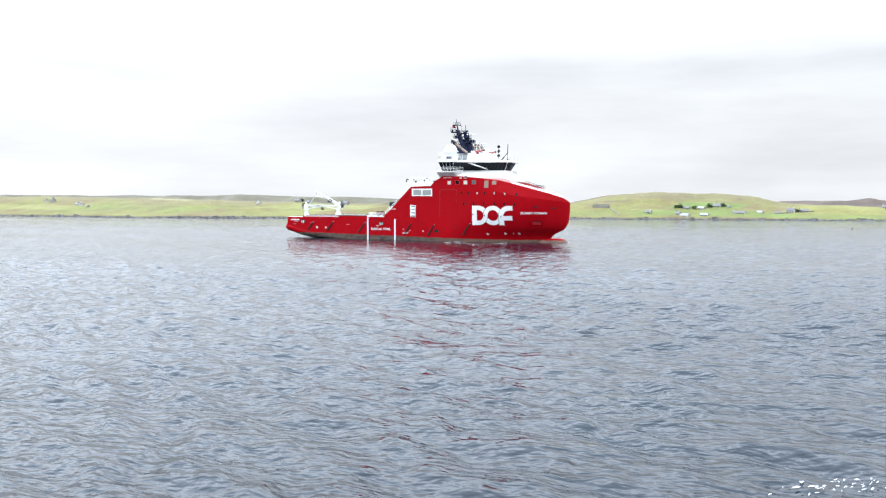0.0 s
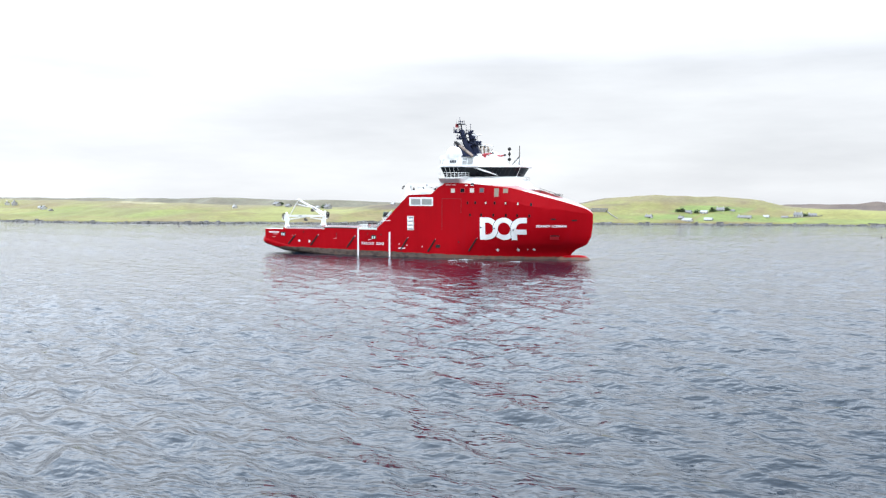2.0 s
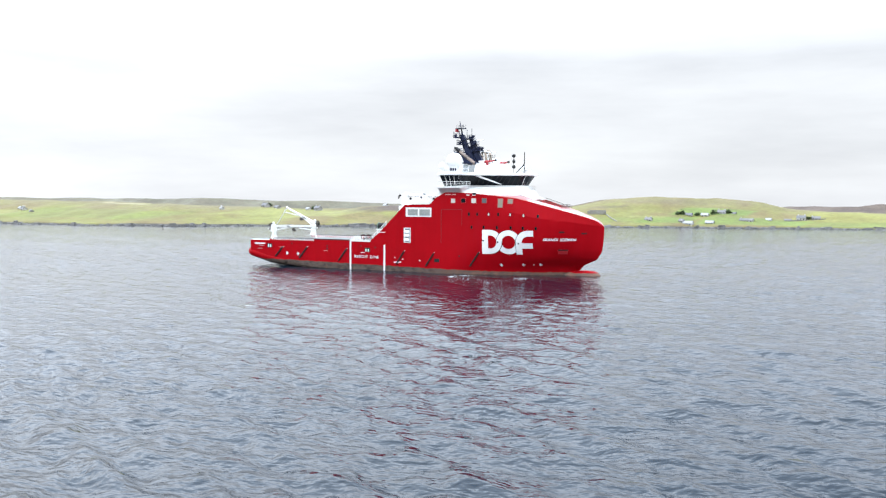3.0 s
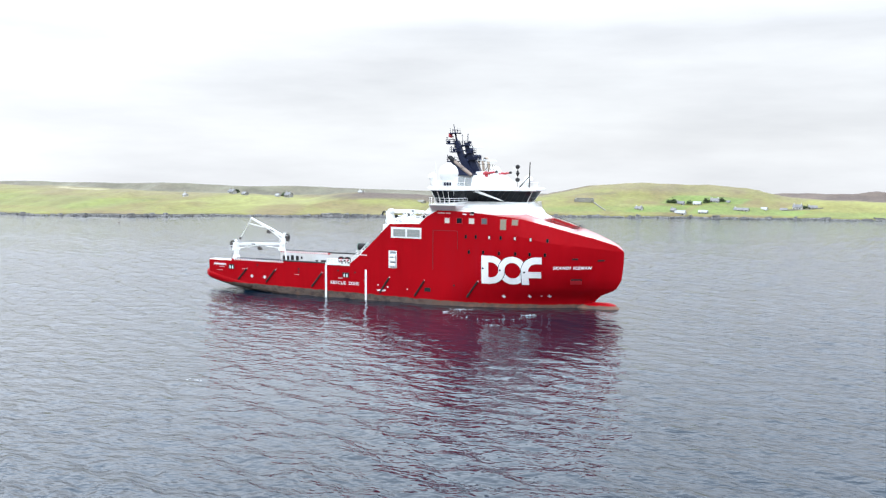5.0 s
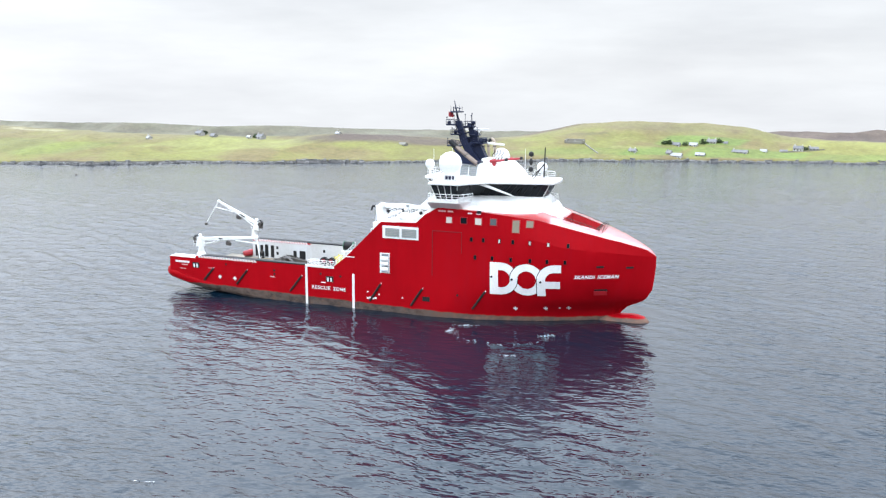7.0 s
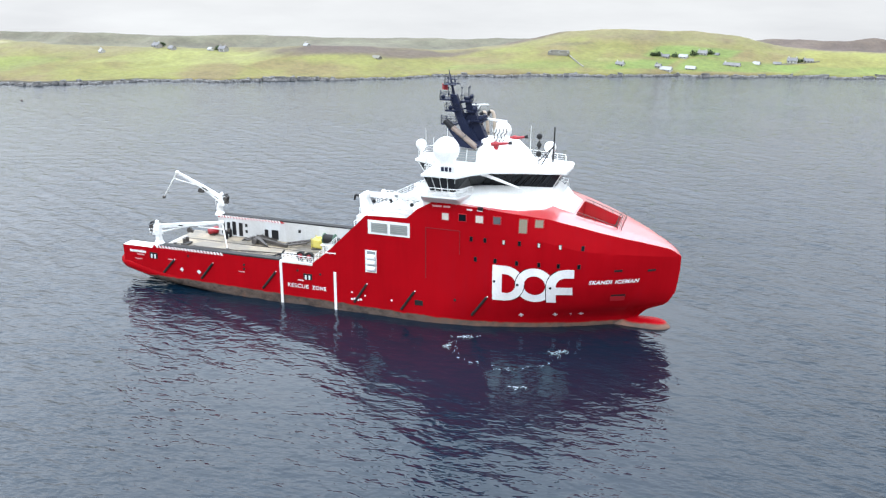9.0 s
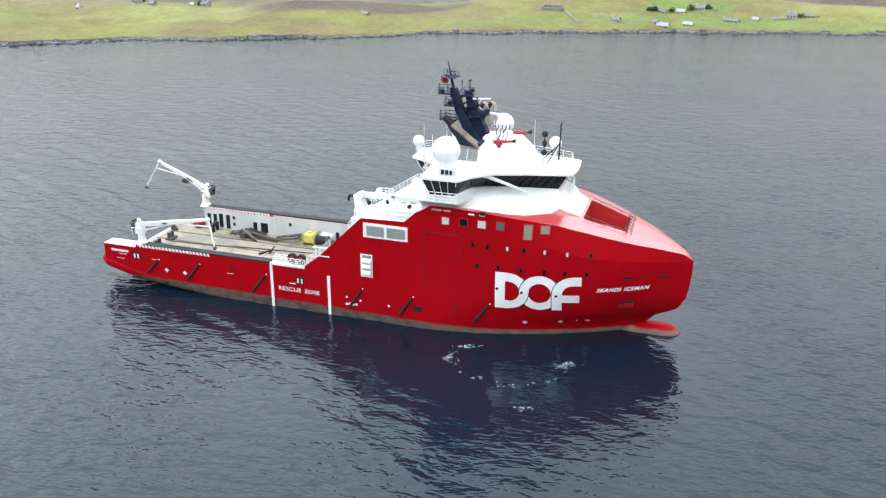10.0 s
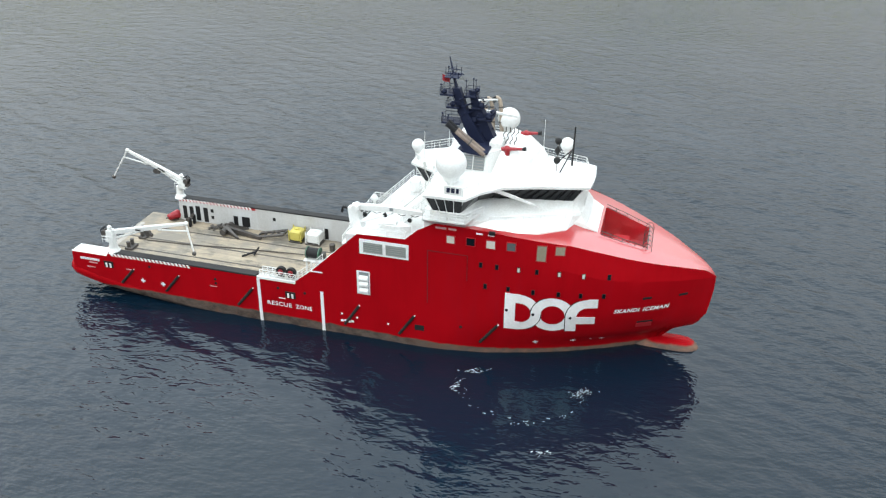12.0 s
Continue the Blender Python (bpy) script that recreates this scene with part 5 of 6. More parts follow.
part("ram", tube(nb(), (46.6, -9.6, 16.6), (51.0, -8.9, 18.2), 0.22, None, 10), "white", t)
for x, z in ((47.4, 17.6), (50.2, 17.9), (53.6, 17.6)):
    part("sheave", tube(nb(), (x, -9.25, z), (x, -9.05, z), 0.3, None, 14), "black", t)
part("cradle", pipe(nb(), [(49.4, -10.4, 16.2), (50.2, -10.4, 17.3), (51.8, -10.4, 17.45), (53.6, -10.4, 16.4)], 0.12, 7), "white", t)
part("marker", box(nb(), (51.0, -8.9, 18.7), (0.5, 0.08, 0.4)), "glass_grey", t)
part("hinge", tube(nb(), (46.2, -10.0, 18.6), (46.2, -8.6, 18.6), 0.5, None, 14), "white", t)
t = thing("rescue_boat", (52.2, -9.6, 16.1), "small white covered workboat on the boat deck", "boat")
part("boat_hull", loft(nb(), [[(49.6 + dx, -9.9 - w, 16.3 + h) for w, h in ((0.0, 0), (0.6 * k, 0.25), (0.75 * k, 0.9), (-0.75 * k, 0.9), (-0.6 * k, 0.25))] for dx, k in ((0, 0.6), (1.2, 1), (3, 1), (4.4, 0.15))]), "white", t)
part("canopy", box(nb(), (51.2, -9.9, 17.35), (1.8, 1.1, 0.5), bev=0.15), "white", t)
t = thing("deck_locker", (50.6, 3.4, 16.0), "white steel locker on the boat deck", "locker")
part("body", box(nb(), (50.6, 3.4, 16.8), (1.5, 1.3, 1.6), bev=0.06), "white", t)
part("lid", box(nb(), (50.6, 3.4, 17.65), (1.6, 1.4, 0.12), bev=0.03), "white", t)
t = thing("search_lamp", (47.2, -4.6, 16.0), "white round searchlight on a post", "searchlight")
part("post", tube(nb(), (47.2, -4.6, 16.0), (47.2, -4.6, 17.7), 0.15), "white", t)
part("head", ball(nb(), (47.2, -4.6, 17.95), 0.46, 14, 10), "white", t)
# long stairs from the boat deck up to the wheelhouse, railed on both sides
for y0, x0, x1, z1 in ((-3.1, 50.4, 54.0, 19.5), (-7.4, 52.0, 55.6, 19.6)):
    stair = part("bridge_stair", loft(nb(), [[(x, y0 + dy, z - 0.16), (x, y0 + dy + 0.08, z - 0.16), (x, y0 + dy + 0.08, z + 0.12), (x, y0 + dy, z + 0.12)] for dy in (-0.6,) for x, z in ((x0, 16.05), (x1, z1))]), "white", ship, "white railed stair up to the wheelhouse")
    part("stringer", loft(nb(), [[(x, y0 + 0.52, z - 0.16), (x, y0 + 0.6, z - 0.16), (x, y0 + 0.6, z + 0.12), (x, y0 + 0.52, z + 0.12)] for x, z in ((x0, 16.05), (x1, z1))]), "white", stair)
    n = round((z1 - 16) / 0.24)
    for k in range(n):
        f = (k + 0.5) / n
        part("tread", box(nb(), (x0 + (x1 - x0) * f, y0, 16.05 + (z1 - 16.05) * f), (0.28, 1.1, 0.05)), "white", stair)
    for dy in (-0.58, 0.58):
        part("handrail", railing(nb(), [(x0, y0 + dy, 16.1), (x1, y0 + dy, z1)], 1.1, 3, 1.0, 0.045), "white", stair)
part("corner_railing", railing(nb(), [(46.3, -6.4, 15.95), (46.3, -1.8, 15.95), (48.6, -1.8, 15.95), (48.6, -6.4, 15.95)], 1.5, 4, 0.9, 0.045), "white", ship, "white guard rails round the boat deck corner")
part("davit_rail", railing(nb(), [(48.8, -11.2, 16.05), (53.4, -11.2, 16.1)], 0.9, 3, 0.8, 0.04), "white", ship)


# ---- things on the working deck ----
def deck_crane(base, elbow, knee, tip, folded, group="deck cranes"):
    """Knuckle-boom crane on the bulwark: pedestal, slewing head, main boom, jib, rams."""
    b, e, k, t0 = (Vector(p) for p in (base, elbow, knee, tip))
    t = thing("deck_crane", base, "white knuckle-boom crane on the bulwark, " + ("boom folded low" if folded else "boom raised aft"), "crane", group)
    part("pedestal", loft(nb(), [[(b.x + r * math.cos(a), b.y + r * math.sin(a), z) for a in [i * math.tau / 12 for i in range(12)]] for r, z in ((1.0, b.z), (0.6, b.z + 0.7), (0.5, e.z - 1.3))]), "white", t)
    head = part("slewing_head", loft(nb(), [[(e.x - 0.7, e.y - 0.55, e.z - 1.4), (e.x + 0.7, e.y - 0.55, e.z - 1.4), (e.x + 0.7, e.y + 0.55, e.z - 1.4), (e.x - 0.7, e.y + 0.55, e.z - 1.4)],
                                            [(e.x - 0.4, e.y - 0.45, e.z + 0.45), (e.x + 0.4, e.y - 0.45, e.z + 0.45), (e.x + 0.4, e.y + 0.45, e.z + 0.45), (e.x - 0.4, e.y + 0.45, e.z + 0.45)]]), "white", t)
    side = 1 if k.x < e.x else -1
    bm = tube(nb(), (e.x + side * 0.85, e.y - 0.5, e.z - 0.1), (e.x + side * 0.85, e.y + 0.5, e.z - 0.1), 0.42, None, 14)
    box(bm, (e.x + side * 0.9, e.y, e.z - 0.75), (0.7, 0.8, 0.5), bev=0.06)
    part("winch_drum", bm, "iron", head, "dark winch drum behind the boom")
    bm = nb()
    for dy in (-0.35, 0.0, 0.3):
        pipe(bm, [(e.x + side * 0.3, e.y + dy, e.z + 0.4), (e.x + side * 0.9, e.y + dy, e.z + 0.75), (e.x + side * 1.35, e.y + dy, e.z + 0.3), (e.x + side * 1.2, e.y + dy, e.z - 0.5)], 0.06, 6)
    part("hose", bm, "black", head)
    part("cab_rail", railing(nb(), [(e.x - 0.9, e.y - 0.9, e.z - 1.3), (e.x + 0.9, e.y - 0.9, e.z - 1.3)], 1.0, 2, 0.9, 0.04), "white", head)
    part("lamp", ball(nb(), (e.x, e.y, e.z + 0.75), 0.35, 10, 8), "white", head)
    d = k - e
    q = d.to_track_quat("X", "Z").to_matrix().to_4x4()
    bm = nb()
    L = d.length
    loft(bm, [[tuple((Matrix.Translation(e) @ q) @ Vector((x, y * w, z * h))) for y, z in ((-1, -1), (1, -1), (1, 1), (-1, 1))] for x, w, h in ((-0.3, 0.26, 0.30), (L * 0.45, 0.24, 0.32), (L, 0.17, 0.18))])
    boom = part("main_boom", bm, "white", t)
    m = e.lerp(k, 0.36)
    h0 = m.lerp(k, 0.2) + Vector((0, 0, -0.95))
    bm = tube(nb(), tuple(h0 + Vector((0, -0.25, 0))), tuple(h0 + Vector((0, 0.25, 0))), 0.42, None, 14)
    box(bm, tuple(h0 + Vector((0.35, 0, -0.15))), (0.7, 0.45, 0.55), bev=0.1)
    tube(bm, tuple(h0), tuple(h0 + Vector((0, 0, 0.9))), 0.08, None, 6)
    part("hook_block", bm, "iron", boom)
    part("nameplate_bar", box(nb(), tuple(m + Vector((0, -0.36, 0.02))), (1.3, 0.06, 0.2), ry=-math.atan2(d.z, d.x)), "black", boom)
    part("lift_ram", tube(nb(), tuple(e + Vector((0, 0, -1.1))), tuple(e.lerp(k, 0.5) + Vector((0, 0, -0.25))), 0.17, 0.12, 8), "white", t)
    bm = tube(nb(), k, t0, 0.16, 0.11, 8)
    ball(bm, k, 0.36, 10, 8)
    jib = part("jib", bm, "white", t)
    part("jib_ram", tube(nb(), tuple(e.lerp(k, 0.62) + Vector((0, 0, -0.5))), tuple(k.lerp(t0, 0.25)), 0.12, None, 8), "white", jib)
    part("tip_sheave", ball(nb(), tuple(t0), 0.34, 10, 8), "iron", jib)
    return t


deck_crane((8.6, 8.1, 7.1), (9.4, 7.9, 10.4), (0.4, 7.4, 14.7), (-2.9, 7.2, 9.7), False)
deck_crane((9.0, -11.2, 7.1), (8.8, -11.1, 10.2), (17.8, -5.6, 10.2), (18.9, -6.2, 5.6), True)

# gangway gap in the bulwark: pale lattice rail and platform
bm = nb()
railing(bm, [(32.4, -11.7, RAIL), (37.8, -11.7, RAIL)], 1.0, 3, 0.8, 0.05)
railing(bm, [(32.4, -10.7, RAIL), (37.8, -10.7, RAIL)], 1.0, 3, 0.8, 0.05)
for k in range(7):
    tube(bm, (32.4 + 0.77 * k, -11.72, RAIL), (33.17 + 0.77 * k, -11.72, RAIL + 1.0), 0.04, None, 5)
part("gangway_rail", bm, "white", ship, "white lattice gangway railing")
part("gangway_sill", box(nb(), (35.0, -12.0, RAIL - 0.05), (5.8, 0.3, 0.4), bev=0.04), "white", ship)
for x in (35.4, 36.9):
    t = thing("hose_reel", (x, -10.9, 7.2), "dark red hose reel with black rim beside the gangway", "hose reel", "hose reels")
    part("rim", tube(nb(), (x, -11.25, 8.0), (x, -10.75, 8.0), 0.72, None, 20), "black", t)
    part("core", tube(nb(), (x, -11.35, 8.0), (x, -10.65, 8.0), 0.38, None, 16), "monitor_red", t)
    part("stand", box(nb(), (x, -11.0, 7.35), (0.9, 0.4, 0.5), bev=0.04), "iron", t)


def tank_box(x, y, w, d, h, m, label, name="tank_box"):
    t = thing(name, (x, y, DECK), label, "cargo tank", "deck cargo")
    part("tank", box(nb(), (x, y, DECK + 0.25 + h / 2), (w, d, h), bev=0.25), m, t)
    for dx in (-1, 1):
        for dy in (-1, 1):
            part("frame_post", box(nb(), (x + dx * w * 0.5, y + dy * d * 0.5, DECK + 0.2 + h / 2), (0.16, 0.16, h + 0.4), bev=0.02), m, t)
    part("skid", box(nb(), (x, y, DECK + 0.14), (w + 0.2, d + 0.2, 0.24), bev=0.03), "iron", t)
    part("manhole", tube(nb(), (x, y, DECK + 0.2 + h), (x, y, DECK + 0.45 + h), 0.4, None, 14), m, t)


tank_box(30.0, 6.2, 2.0, 1.9, 1.8, "yellow", "faded yellow cargo tank in a frame on the deck")
tank_box(33.0, 6.2, 2.2, 2.0, 1.8, "white", "dirty white cargo tank in a frame on the deck")
t = thing("tugger_winch", (39.9, -9.6, DECK), "black tugger winch drum on a white platform over the raking side", "winch")
for dx in (-0.9, 0.9):
    for dy in (-0.7, 0.8):
        part("tower_leg", box(nb(), (39.9 + dx, -9.6 + dy, (DECK + 9.9) / 2), (0.2, 0.2, 9.9 - DECK), bev=0.03), "white", t)
part("tower_top", box(nb(), (39.9, -9.55, 9.95), (2.5, 2.1, 0.16), bev=0.03), "white", t)
part("drum", tube(nb(), (39.0, -9.6, 10.85), (40.7, -9.6, 10.85), 0.72, None, 18), "black", t)
for dx in (-0.95, 0.85):
    part("flange", tube(nb(), (39.9 + dx - 0.05, -9.6, 10.85), (39.9 + dx + 0.05, -9.6, 10.85), 0.86, None, 18), "green", t)
part("motor", box(nb(), (41.2, -9.6, 10.6), (0.6, 0.9, 0.9), bev=0.08), "iron", t)
t = thing("rake_railing", (37.6, YC - HALF + 0.5, 7.2), "white guard rail climbing the raking side plate", "railing")
run = [(38.0, YC - HALF + 0.45, 7.4), (40.3, YC - HALF + 0.45, 9.3), (42.0, YC - HALF + 0.45, 11.0)]
part("rail", railing(nb(), run, 1.0, 3, 1.0, 0.045), "white", t)
# pale gear lashed beside the port freeing doors, a black fender at the quarter
t = thing("lashed_gear", (11.3, 6.3, DECK), "dark lashed hose rack standing on the deck", "gear")
for y in (5.6, 6.9):
    part("post", box(nb(), (11.3, y, DECK + 0.75), (0.4, 0.5, 1.5), bev=0.06), "black", t)
    part("coil", tube(nb(), (11.05, y - 0.3, DECK + 1.35), (11.05, y + 0.3, DECK + 1.35), 0.3, None, 14), "rope", t)
t = thing("towing_buoy", (7.2, 7.0, DECK), "large red tapered steel buoy lying at the stern quarter", "buoy")
part("buoy_body", loft(nb(), [[tuple(Vector((7.0 + 0.33 * d, 6.1 + 0.72 * d, DECK + 0.85)) + Vector((-0.91 * r * math.cos(a), 0.41 * r * math.cos(a), r * math.sin(a)))) for a in [k * math.tau / 18 for k in range(18)]] for d, r in ((0, 0.35), (0.15, 0.5), (1.6, 0.66), (2.3, 0.76), (2.6, 0.7), (2.7, 0.45))]), "monitor_red", t, smooth=True)
part("eye", tube(nb(), (7.0, 6.1, DECK + 0.85), (6.8, 5.7, DECK + 0.85), 0.12), "iron", t)
part("chock", box(nb(), (7.45, 7.1, DECK + 0.1), (1.2, 0.9, 0.2), bev=0.03), "iron", t)


def anchor_pile():
    t = thing("stowed_anchor", (20.5, 5.2, DECK), "large dark grey ship's anchor lying on the deck", "anchor")
    part("shank", loft(nb(), [[(18.2, 5.2, 3.6), (18.2, 5.9, 3.6), (18.2, 5.9, 4.3), (18.2, 5.2, 4.3)], [(24.4, 4.4, 3.3), (24.4, 4.9, 3.3), (24.4, 4.9, 3.8), (24.4, 4.4, 3.8)]]), "iron", t)
    for s in (-1, 1):
        part("fluke", loft(nb(), [[(17.4, 5.5 + s * 0.3, 3.3), (18.6, 5.5 + s * 0.3, 3.3), (18.6, 5.5 + s * 0.5, 4.6), (17.4, 5.5 + s * 0.5, 4.6)], [(20.6, 5.5 + s * 1.7, 3.3), (21.0, 5.5 + s * 1.7, 3.3), (21.0, 5.5 + s * 1.8, 3.6), (20.6, 5.5 + s * 1.8, 3.6)]]), "iron", t)
    part("crown", tube(nb(), (18.0, 3.9, 3.9), (18.0, 7.1, 3.9), 0.5, None, 12), "iron", t)
    t = thing("chafe_frame", (26.0, 5.8, DECK), "dark tubular towing frame lying on the deck", "frame")
    for y in (4.8, 6.4):
        part("side_tube", tube(nb(), (23.6, y, 3.5), (28.0, y + 0.6, 4.3), 0.22, None, 10), "iron", t)
    for k in range(5):
        f = k / 4
        part("cross_tube", tube(nb(), (23.6 + 4.4 * f, 4.8 + 0.6 * f, 3.5 + 0.8 * f), (23.6 + 4.4 * f, 6.4 + 0.6 * f, 3.5 + 0.8 * f), 0.16, None, 8), "iron", t)
    t = thing("chain_heap", (16.6, 6.0, DECK), "heap of dark mooring chain on the deck", "chain", kind="stuff")
    bm = nb()
    rng = random.Random(4)
    for _ in range(46):
        x, y = 16.6 + rng.gauss(0, 1.0), 6.0 + rng.gauss(0, 0.55)
        z = DECK + 0.15 + max(0, 0.8 - 0.4 * math.hypot(x - 16.6, y - 6.0)) * rng.random()
        box(bm, (x, y, z), (0.7, 0.3, 0.16), rng.uniform(0, 3.1), rng.uniform(-0.4, 0.4), 0, 0.05)
    part("links", bm, "iron", t)


anchor_pile()
for y in (-3.4, 0.4):
    t = thing("shark_jaw", (6.0, y, DECK), "dark steel towing pin block at the stern", "towing pins", "towing pins")
    part("pin", tube(nb(), (6.0, y - 0.5, DECK), (6.0, y - 0.5, DECK + 1.3), 0.3, None, 12), "iron", t)
    part("pin", tube(nb(), (6.0, y + 0.5, DECK), (6.0, y + 0.5, DECK + 1.3), 0.3, None, 12), "iron", t)
    part("block", box(nb(), (6.1, y, DECK + 0.2), (1.3, 1.9, 0.4), bev=0.06), "iron", t)
t = thing("towing_wire", (24, -1.5, DECK), "dark towing wire laid along the deck", "wire")
part("wire", pipe(nb(), [(7.0, -0.6, DECK + 0.1), (14, -0.2, DECK + 0.1), (22, 0.9, DECK + 0.1), (33, 1.8, DECK + 0.2), (44.8, 0.6, DECK + 0.9)], 0.10, 6), "rope", t)
t = thing("grapnel", (24.8, -0.6, DECK), "small black grapnel on the deck", "hook")
part("shank", tube(nb(), (24.0, -1.3, DECK + 0.15), (25.8, 0.2, DECK + 0.5), 0.16, None, 8), "black", t)
part("claw", tube(nb(), (25.7, -0.6, DECK + 0.2), (25.9, 0.8, DECK + 0.9), 0.14, None, 8), "black", t)
for x, y, m in [(15.3, -8.6, "green"), (36.6, 4.6, "iron")]:
    t = thing("deck_drum", (x, y, DECK), "small painted steel drum on the deck", "drum", "deck drums")
    part("drum", tube(nb(), (x, y, DECK), (x, y, DECK + 1.1), 0.45, None, 16), m, t)
    part("hoop", tube(nb(), (x, y, DECK + 0.5), (x, y, DECK + 0.6), 0.48, None, 16), m, t)


# ---- houses on the far shore ----
def house_on_land(x, y, w, d, h, wall, roof, rz, label, chim=1, wins=3, rise=0.42):
    w, d, h = 0.54 * w, 0.50 * d, 0.46 * h
    z = float(min(land_z(x + a, y + b) for a in (-2, 2) for b in (-2, 2))) - 0.3
    t = tagged(new("cottage"), label, "house", "shore houses")
    t.location = (x, y, z)
    turn = Matrix.Translation((x, y, z)) @ pose(0, 0, 0, 0, 0, rz)

    def put(bm, name, m, parent=None, lab=""):
        bmesh.ops.transform(bm, matrix=turn, verts=bm.verts)
        return part(name, bm, m, parent or t, lab)

    rh = d * rise
    bm = nb()
    sec = [(-d / 2, 0), (d / 2, 0), (d / 2, h), (0, h + rh), (-d / 2, h)]
    loft(bm, [[(-w / 2, a, b) for a, b in sec], [(w / 2, a, b) for a, b in sec]])
    walls = put(bm, "wall", wall)
    bm = nb()
    for s in (-1, 1):
        loft(bm, [[(k, s * (d / 2 + 0.3), h - 0.22), (k, s * (d / 2 + 0.3), h - 0.04), (k, 0, h + rh + 0.16), (k, 0, h + rh - 0.02)] for k in (-w / 2 - 0.25, w / 2 + 0.25)])
    r = put(bm, "roof", roof)
    for i in range(chim):
        k = (-1 if i == 0 else 1) * (w / 2 - 0.5)
        bm = box(nb(), (k, 0, h + rh + 0.3), (0.5, 0.6, 1.0), bev=0.04)
        put(bm, "chimney", wall, r)
    for i in range(wins):
        k = -w / 2 + w * (i + 0.5) / wins
        if i == wins // 2 and wins > 2:
            put(box(nb(), (k, -d / 2 - 0.03, 0.8), (0.7, 0.1, 1.5)), "door", "slate", walls)
            continue
        f = put(box(nb(), (k, -d / 2 - 0.03, h * 0.56), (0.85, 0.1, 0.8)), "window", "white_mark", walls)
        put(box(nb(), (k, -d / 2 - 0.07, h * 0.56), (0.65, 0.08, 0.62)), "pane", "glass", walls)
    return t


W, G, S = "white harled cottage with a dark slate roof on the green shore", "grey stone farm building with a slate roof on the slope", "pale metal-roofed shed near the water"
for args in [(-338, 206, 11, 6, 3.2, "render_wall", "slate", -28, W, 2, 3), (-347, 211, 7, 5, 2.6, "render_wall", "tin", -24, S, 0, 2), (-328, 203, 6, 4.5, 2.4, "grey_render", "slate", -30, G, 0, 2),
             (-382, 219, 9, 6, 4.6, "grey_render", "slate", -30, G, 2, 3), (-393, 222, 6, 5, 3.0, "render_wall", "slate", -26, W, 1, 2),
             (-206, 241, 5, 4.5, 2.8, "render_wall", "tin", -28, W, 1, 2), (-188, 262, 10, 6, 3.4, "grey_render", "slate", -22, G, 2, 3), (-179, 262, 7, 5, 2.4, "grey_render", "slate", -22, G, 0, 2),
             (-156, 274, 9, 6, 4.0, "grey_render", "slate", -20, G, 2, 3), (-163, 273, 5, 4, 2.4, "render_wall", "tin", -20, S, 0, 2), (-114, 287, 5, 4, 2.4, "render_wall", "tin", -24, W, 1, 2),
             (-75, 288, 9, 4.5, 2.2, "stone", "stone", -24, "roofed stone outbuilding on brown moor", 0, 2), (43.5, 329.5, 7.5, 5, 3.0, "render_wall", "slate", -16, W, 2, 3),
             (64, 351, 9, 5, 3.0, "grey_render", "slate", -14, G, 1, 3), (73.5, 354, 8, 5, 2.8, "render_wall", "tin", -12, S, 0, 2), (83, 359, 9, 5.5, 3.2, "render_wall", "slate", -12, W, 2, 3), (90, 361, 5, 4, 2.4, "grey_render", "slate", -12, G, 0, 2),
             (66.5, 331.5, 11, 6, 3.2, "render_wall", "tin", -16, S, 0, 3), (62.5, 333, 5, 5, 4.0, "grey_render", "slate", -16, G, 1, 2), (78.5, 337, 9, 5, 2.6, "grey_render", "tin", -14, S, 0, 3),
             (98.5, 348, 15, 5, 2.6, "render_wall", "slate", -16, W, 1, 4), (110.5, 355.5, 6, 5, 2.8, "render_wall", "tin", -16, S, 0, 2),
             (128.5, 367.5, 9, 6, 4.2, "render_wall", "slate", -14, W, 2, 3), (136.5, 372, 9, 5, 2.6, "render_wall", "slate", 8, W, 1, 3), (121, 364, 7, 4, 1.8, "stone", "slate", -14, G, 0, 2),
             (185, 402, 8, 5, 3.0, "render_wall", "slate", -14, W, 1, 3)]:
    house_on_land(*args)
# roofless stone ruin
t = thing("stone_ruin", (10, 336, float(land_z(10, 336))), "low dark roofless stone ruin on the hillside", "ruin")
for cx, cy, sx, sy, h in [(10, 334, 10.5, 0.8, 1.5), (10, 338.5, 10.5, 0.8, 1.7), (5.0, 336, 0.8, 5, 1.9), (15.0, 336, 0.8, 5, 1.6), (10, 336, 0.8, 4, 1.4)]:
    part("stone_wall", box(nb(), (cx, cy, float(land_z(cx, cy)) + h / 2 - 0.3), (sx, sy, h), bev=0.12), "stone", t)


def field_dyke(pts):
    """Dry-stone wall that follows the ground."""
    t = thing("field_dyke", (*pts[0], float(land_z(*pts[0]))), "low grey dry-stone field wall", "stone wall", "field walls")
    rows = []
    for (x0, y0), (x1, y1) in zip(pts, pts[1:]):
        n = max(2, int(math.hypot(x1 - x0, y1 - y0) / 3))
        for i in range(n + 1):
            f = i / n
            x, y = x0 + (x1 - x0) * f, y0 + (y1 - y0) * f
            z = float(land_z(x, y))
            h = 0.45 + 0.15 * math.sin(x * 1.7 + y)
            rows.append([(x - 0.3, y - 0.3, z - 0.4), (x + 0.3, y + 0.3, z - 0.4), (x + 0.2, y + 0.2, z + h), (x - 0.2, y - 0.2, z + h)])
    part("wall_run", loft(nb(), rows), "stone", t)


for p in [[(16, 335), (21, 328), (26, 321)], [(120, 362), (131, 366), (142, 373)]]:
    field_dyke(p)


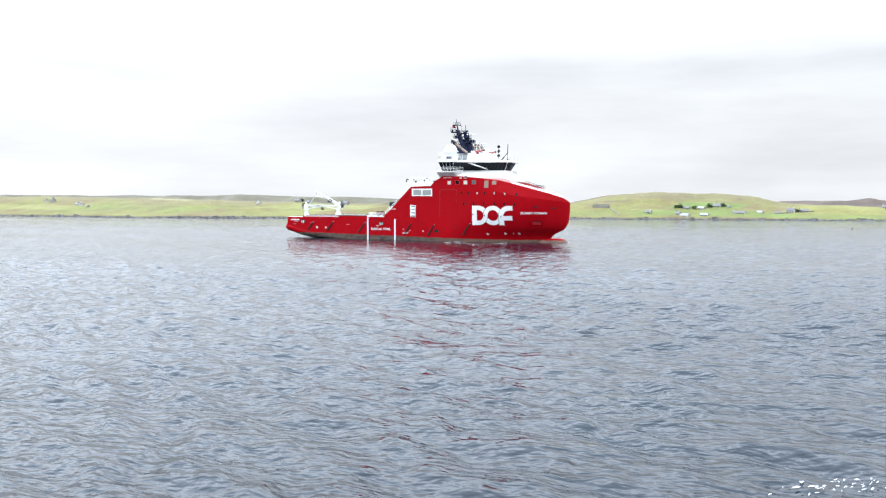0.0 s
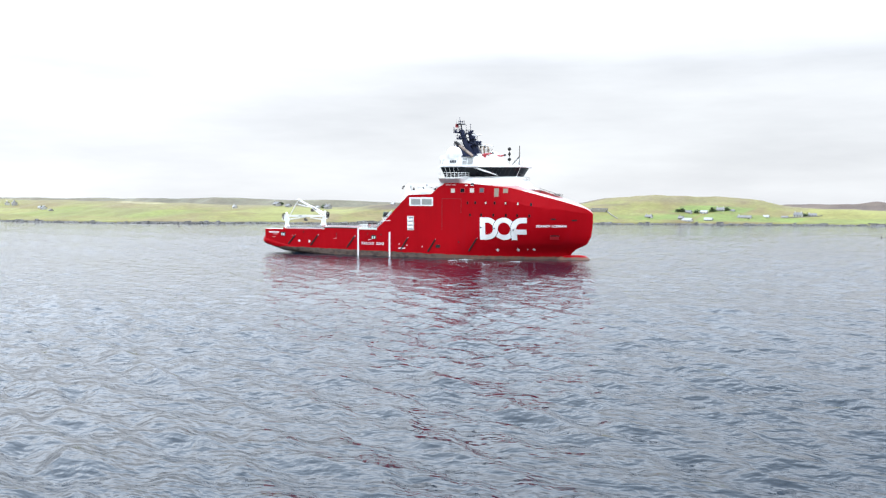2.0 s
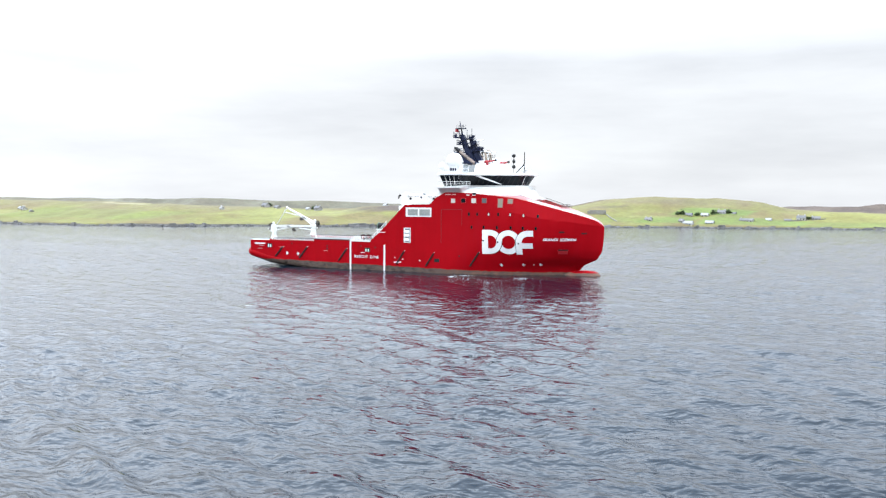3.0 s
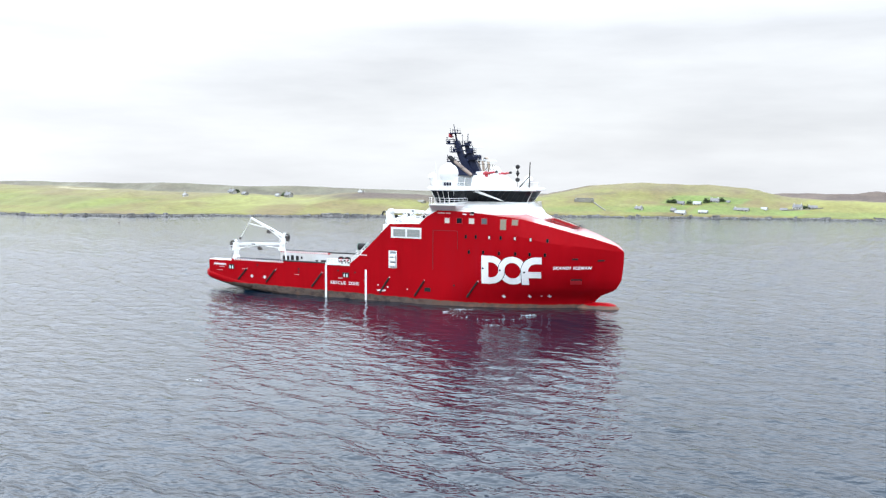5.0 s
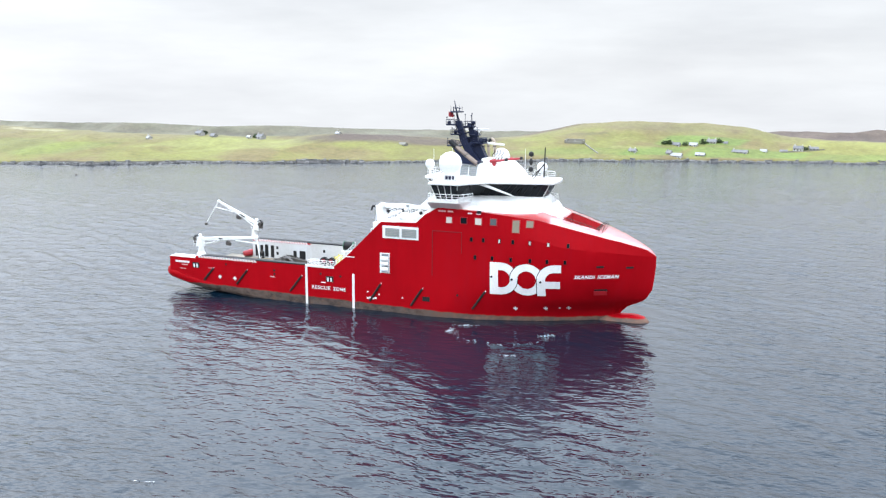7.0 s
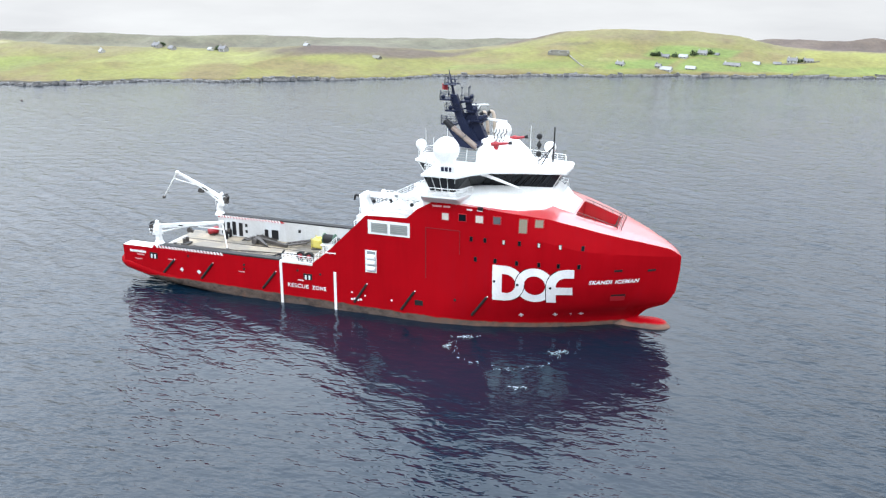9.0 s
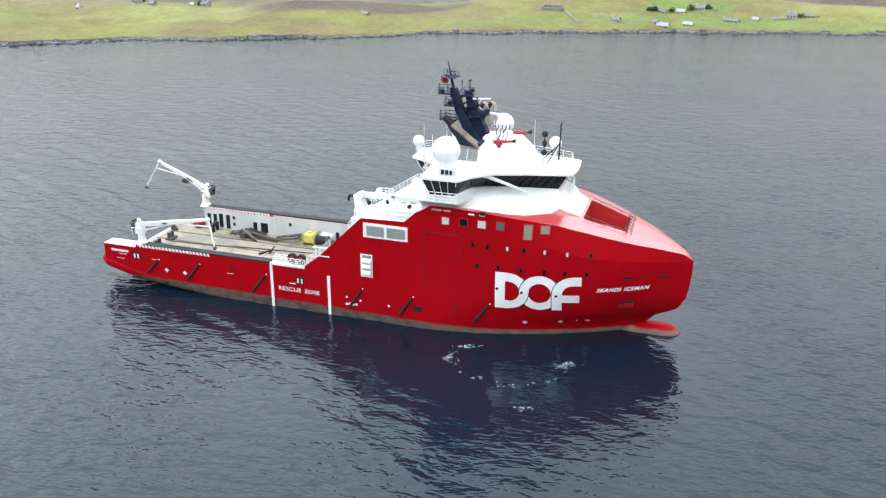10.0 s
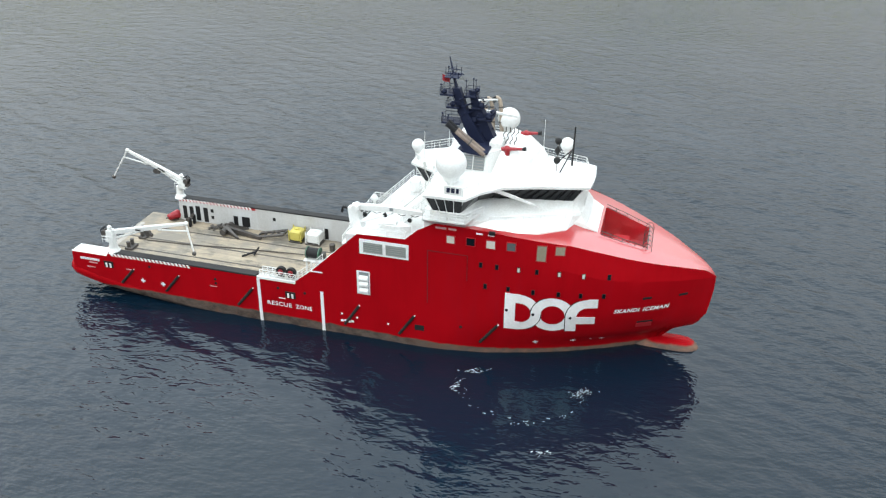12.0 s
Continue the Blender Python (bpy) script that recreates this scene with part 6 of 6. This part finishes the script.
def shrub(x, y, r, seed):
    rng = random.Random(seed)
    z = float(land_z(x, y))
    t = thing("garden_shrub", (x, y, z), "dark green wind-bent shrub beside the farm", "shrub", "shrubs")
    part("stem", tube(nb(), (x, y, z - 0.2), (x + 0.2, y, z + r), 0.14, 0.06, 6), "stone", t)
    bm = nb()
    for _ in range(170):
        a, b, c = rng.gauss(0, 0.5), rng.gauss(0, 0.45), abs(rng.gauss(0.5, 0.4))
        p = Vector((x + a * r * 1.3, y + b * r, z + 0.2 + c * r * 1.2))
        m = Matrix.Translation(p) @ Euler((rng.uniform(0, 3), rng.uniform(0, 3), rng.uniform(0, 3))).to_matrix().to_4x4()
        bmesh.ops.create_grid(bm, x_segments=1, y_segments=1, size=rng.uniform(0.15, 0.35), matrix=m)
    part("leaves", bm, "leaf", t)


m, nt, b = mat_base("shrub_leaf", 0.8)
nt.links.new(ramp(nt, noise_node(nt, coords(nt), 1.5, 3.0), [(0.3, (0.025, 0.045, 0.015)), (0.7, (0.06, 0.085, 0.03))]), b.inputs["Base Color"])
M["leaf"] = m
for i, (x, y, r) in enumerate([(58, 349, 1.0), (60.5, 350, 1.3), (69, 353, 1.1), (78.5, 356.5, 1.4), (87, 360, 1.2), (132.5, 369, 1.0), (-186, 264, 1.1), (-160, 275, 1.2), (-342, 209, 1.0)]):
    shrub(x, y, r, 30 + i)


# ---- on the water ----
def foam():
    """Broken streaks of foam: thin ragged slivers drawn out along the water."""
    rng = random.Random(12)
    verts, faces = [], []
    spots = [(64.6, -15.4, 0.9, 0.25, 32, 0.4), (79.0, -15.9, 0.9, 0.28, 20, 0.3), (78.1, -16.8, 0.5, 0.3, 20, 0.5), (75.6, -28.6, 0.6, 0.3, 16, 0.3), (62.8, -19.5, 0.3, 0.9, 20, 0.3),
             (52.6, -81.6, 0.8, 0.2, 9, 0.2), (167.2, -199.8, 1.1, 0.40, 45, 0.75)]
    # the ring of broken water: half an oval out from the side
    for k in range(15):
        a = math.pi * (1 + (k + 0.5) / 15)
        spots.append((70.9 + 8.0 * math.cos(a), -15.6 + 8.6 * math.sin(a), 0.8, 0.3, 1 + 2 * (k * 7 % 3), a + math.pi / 2))
    for cx, cy, sx, sy, n, turn in spots:
        for _ in range(n):
            u, w = rng.gauss(0, sx), rng.gauss(0, sy)
            x, y = cx + u * math.cos(turn) - w * math.sin(turn), cy + u * math.sin(turn) + w * math.cos(turn)
            r, a0 = rng.uniform(0.012, 0.045), turn + rng.gauss(0.25, 0.35)
            base, k, lg = len(verts), 8, rng.uniform(3.0, 9.0)
            for i in range(k):
                a = math.tau * i / k
                q = r * rng.uniform(0.4, 1.2)
                p, s = lg * q * math.cos(a), q * math.sin(a)
                verts.append((x + p * math.cos(a0) - s * math.sin(a0), y + p * math.sin(a0) + s * math.cos(a0), 0.10))
            verts.append((x, y, 0.14))
            faces += [(base + i, base + (i + 1) % k, base + k) for i in range(k)]
    me = bpy.data.meshes.new("sea_foam")
    me.from_pydata(verts, [], faces)
    me.materials.append(M["foam"])
    tagged(new("sea_foam", me), "white flecks of foam on the dark water", "foam", kind="stuff")


foam()
for x, y in [(-166, 143), (166, 176)]:
    t = thing("mooring_buoy", (x, y, 0), "small dark mooring buoy floating on the water", "buoy", "buoys")
    part("float", ball(nb(), (x, y, 0.12), 0.38, 14, 10), "orange", t)
    part("spar", tube(nb(), (x, y, 0.4), (x, y, 1.0), 0.06, None, 6), "orange", t)
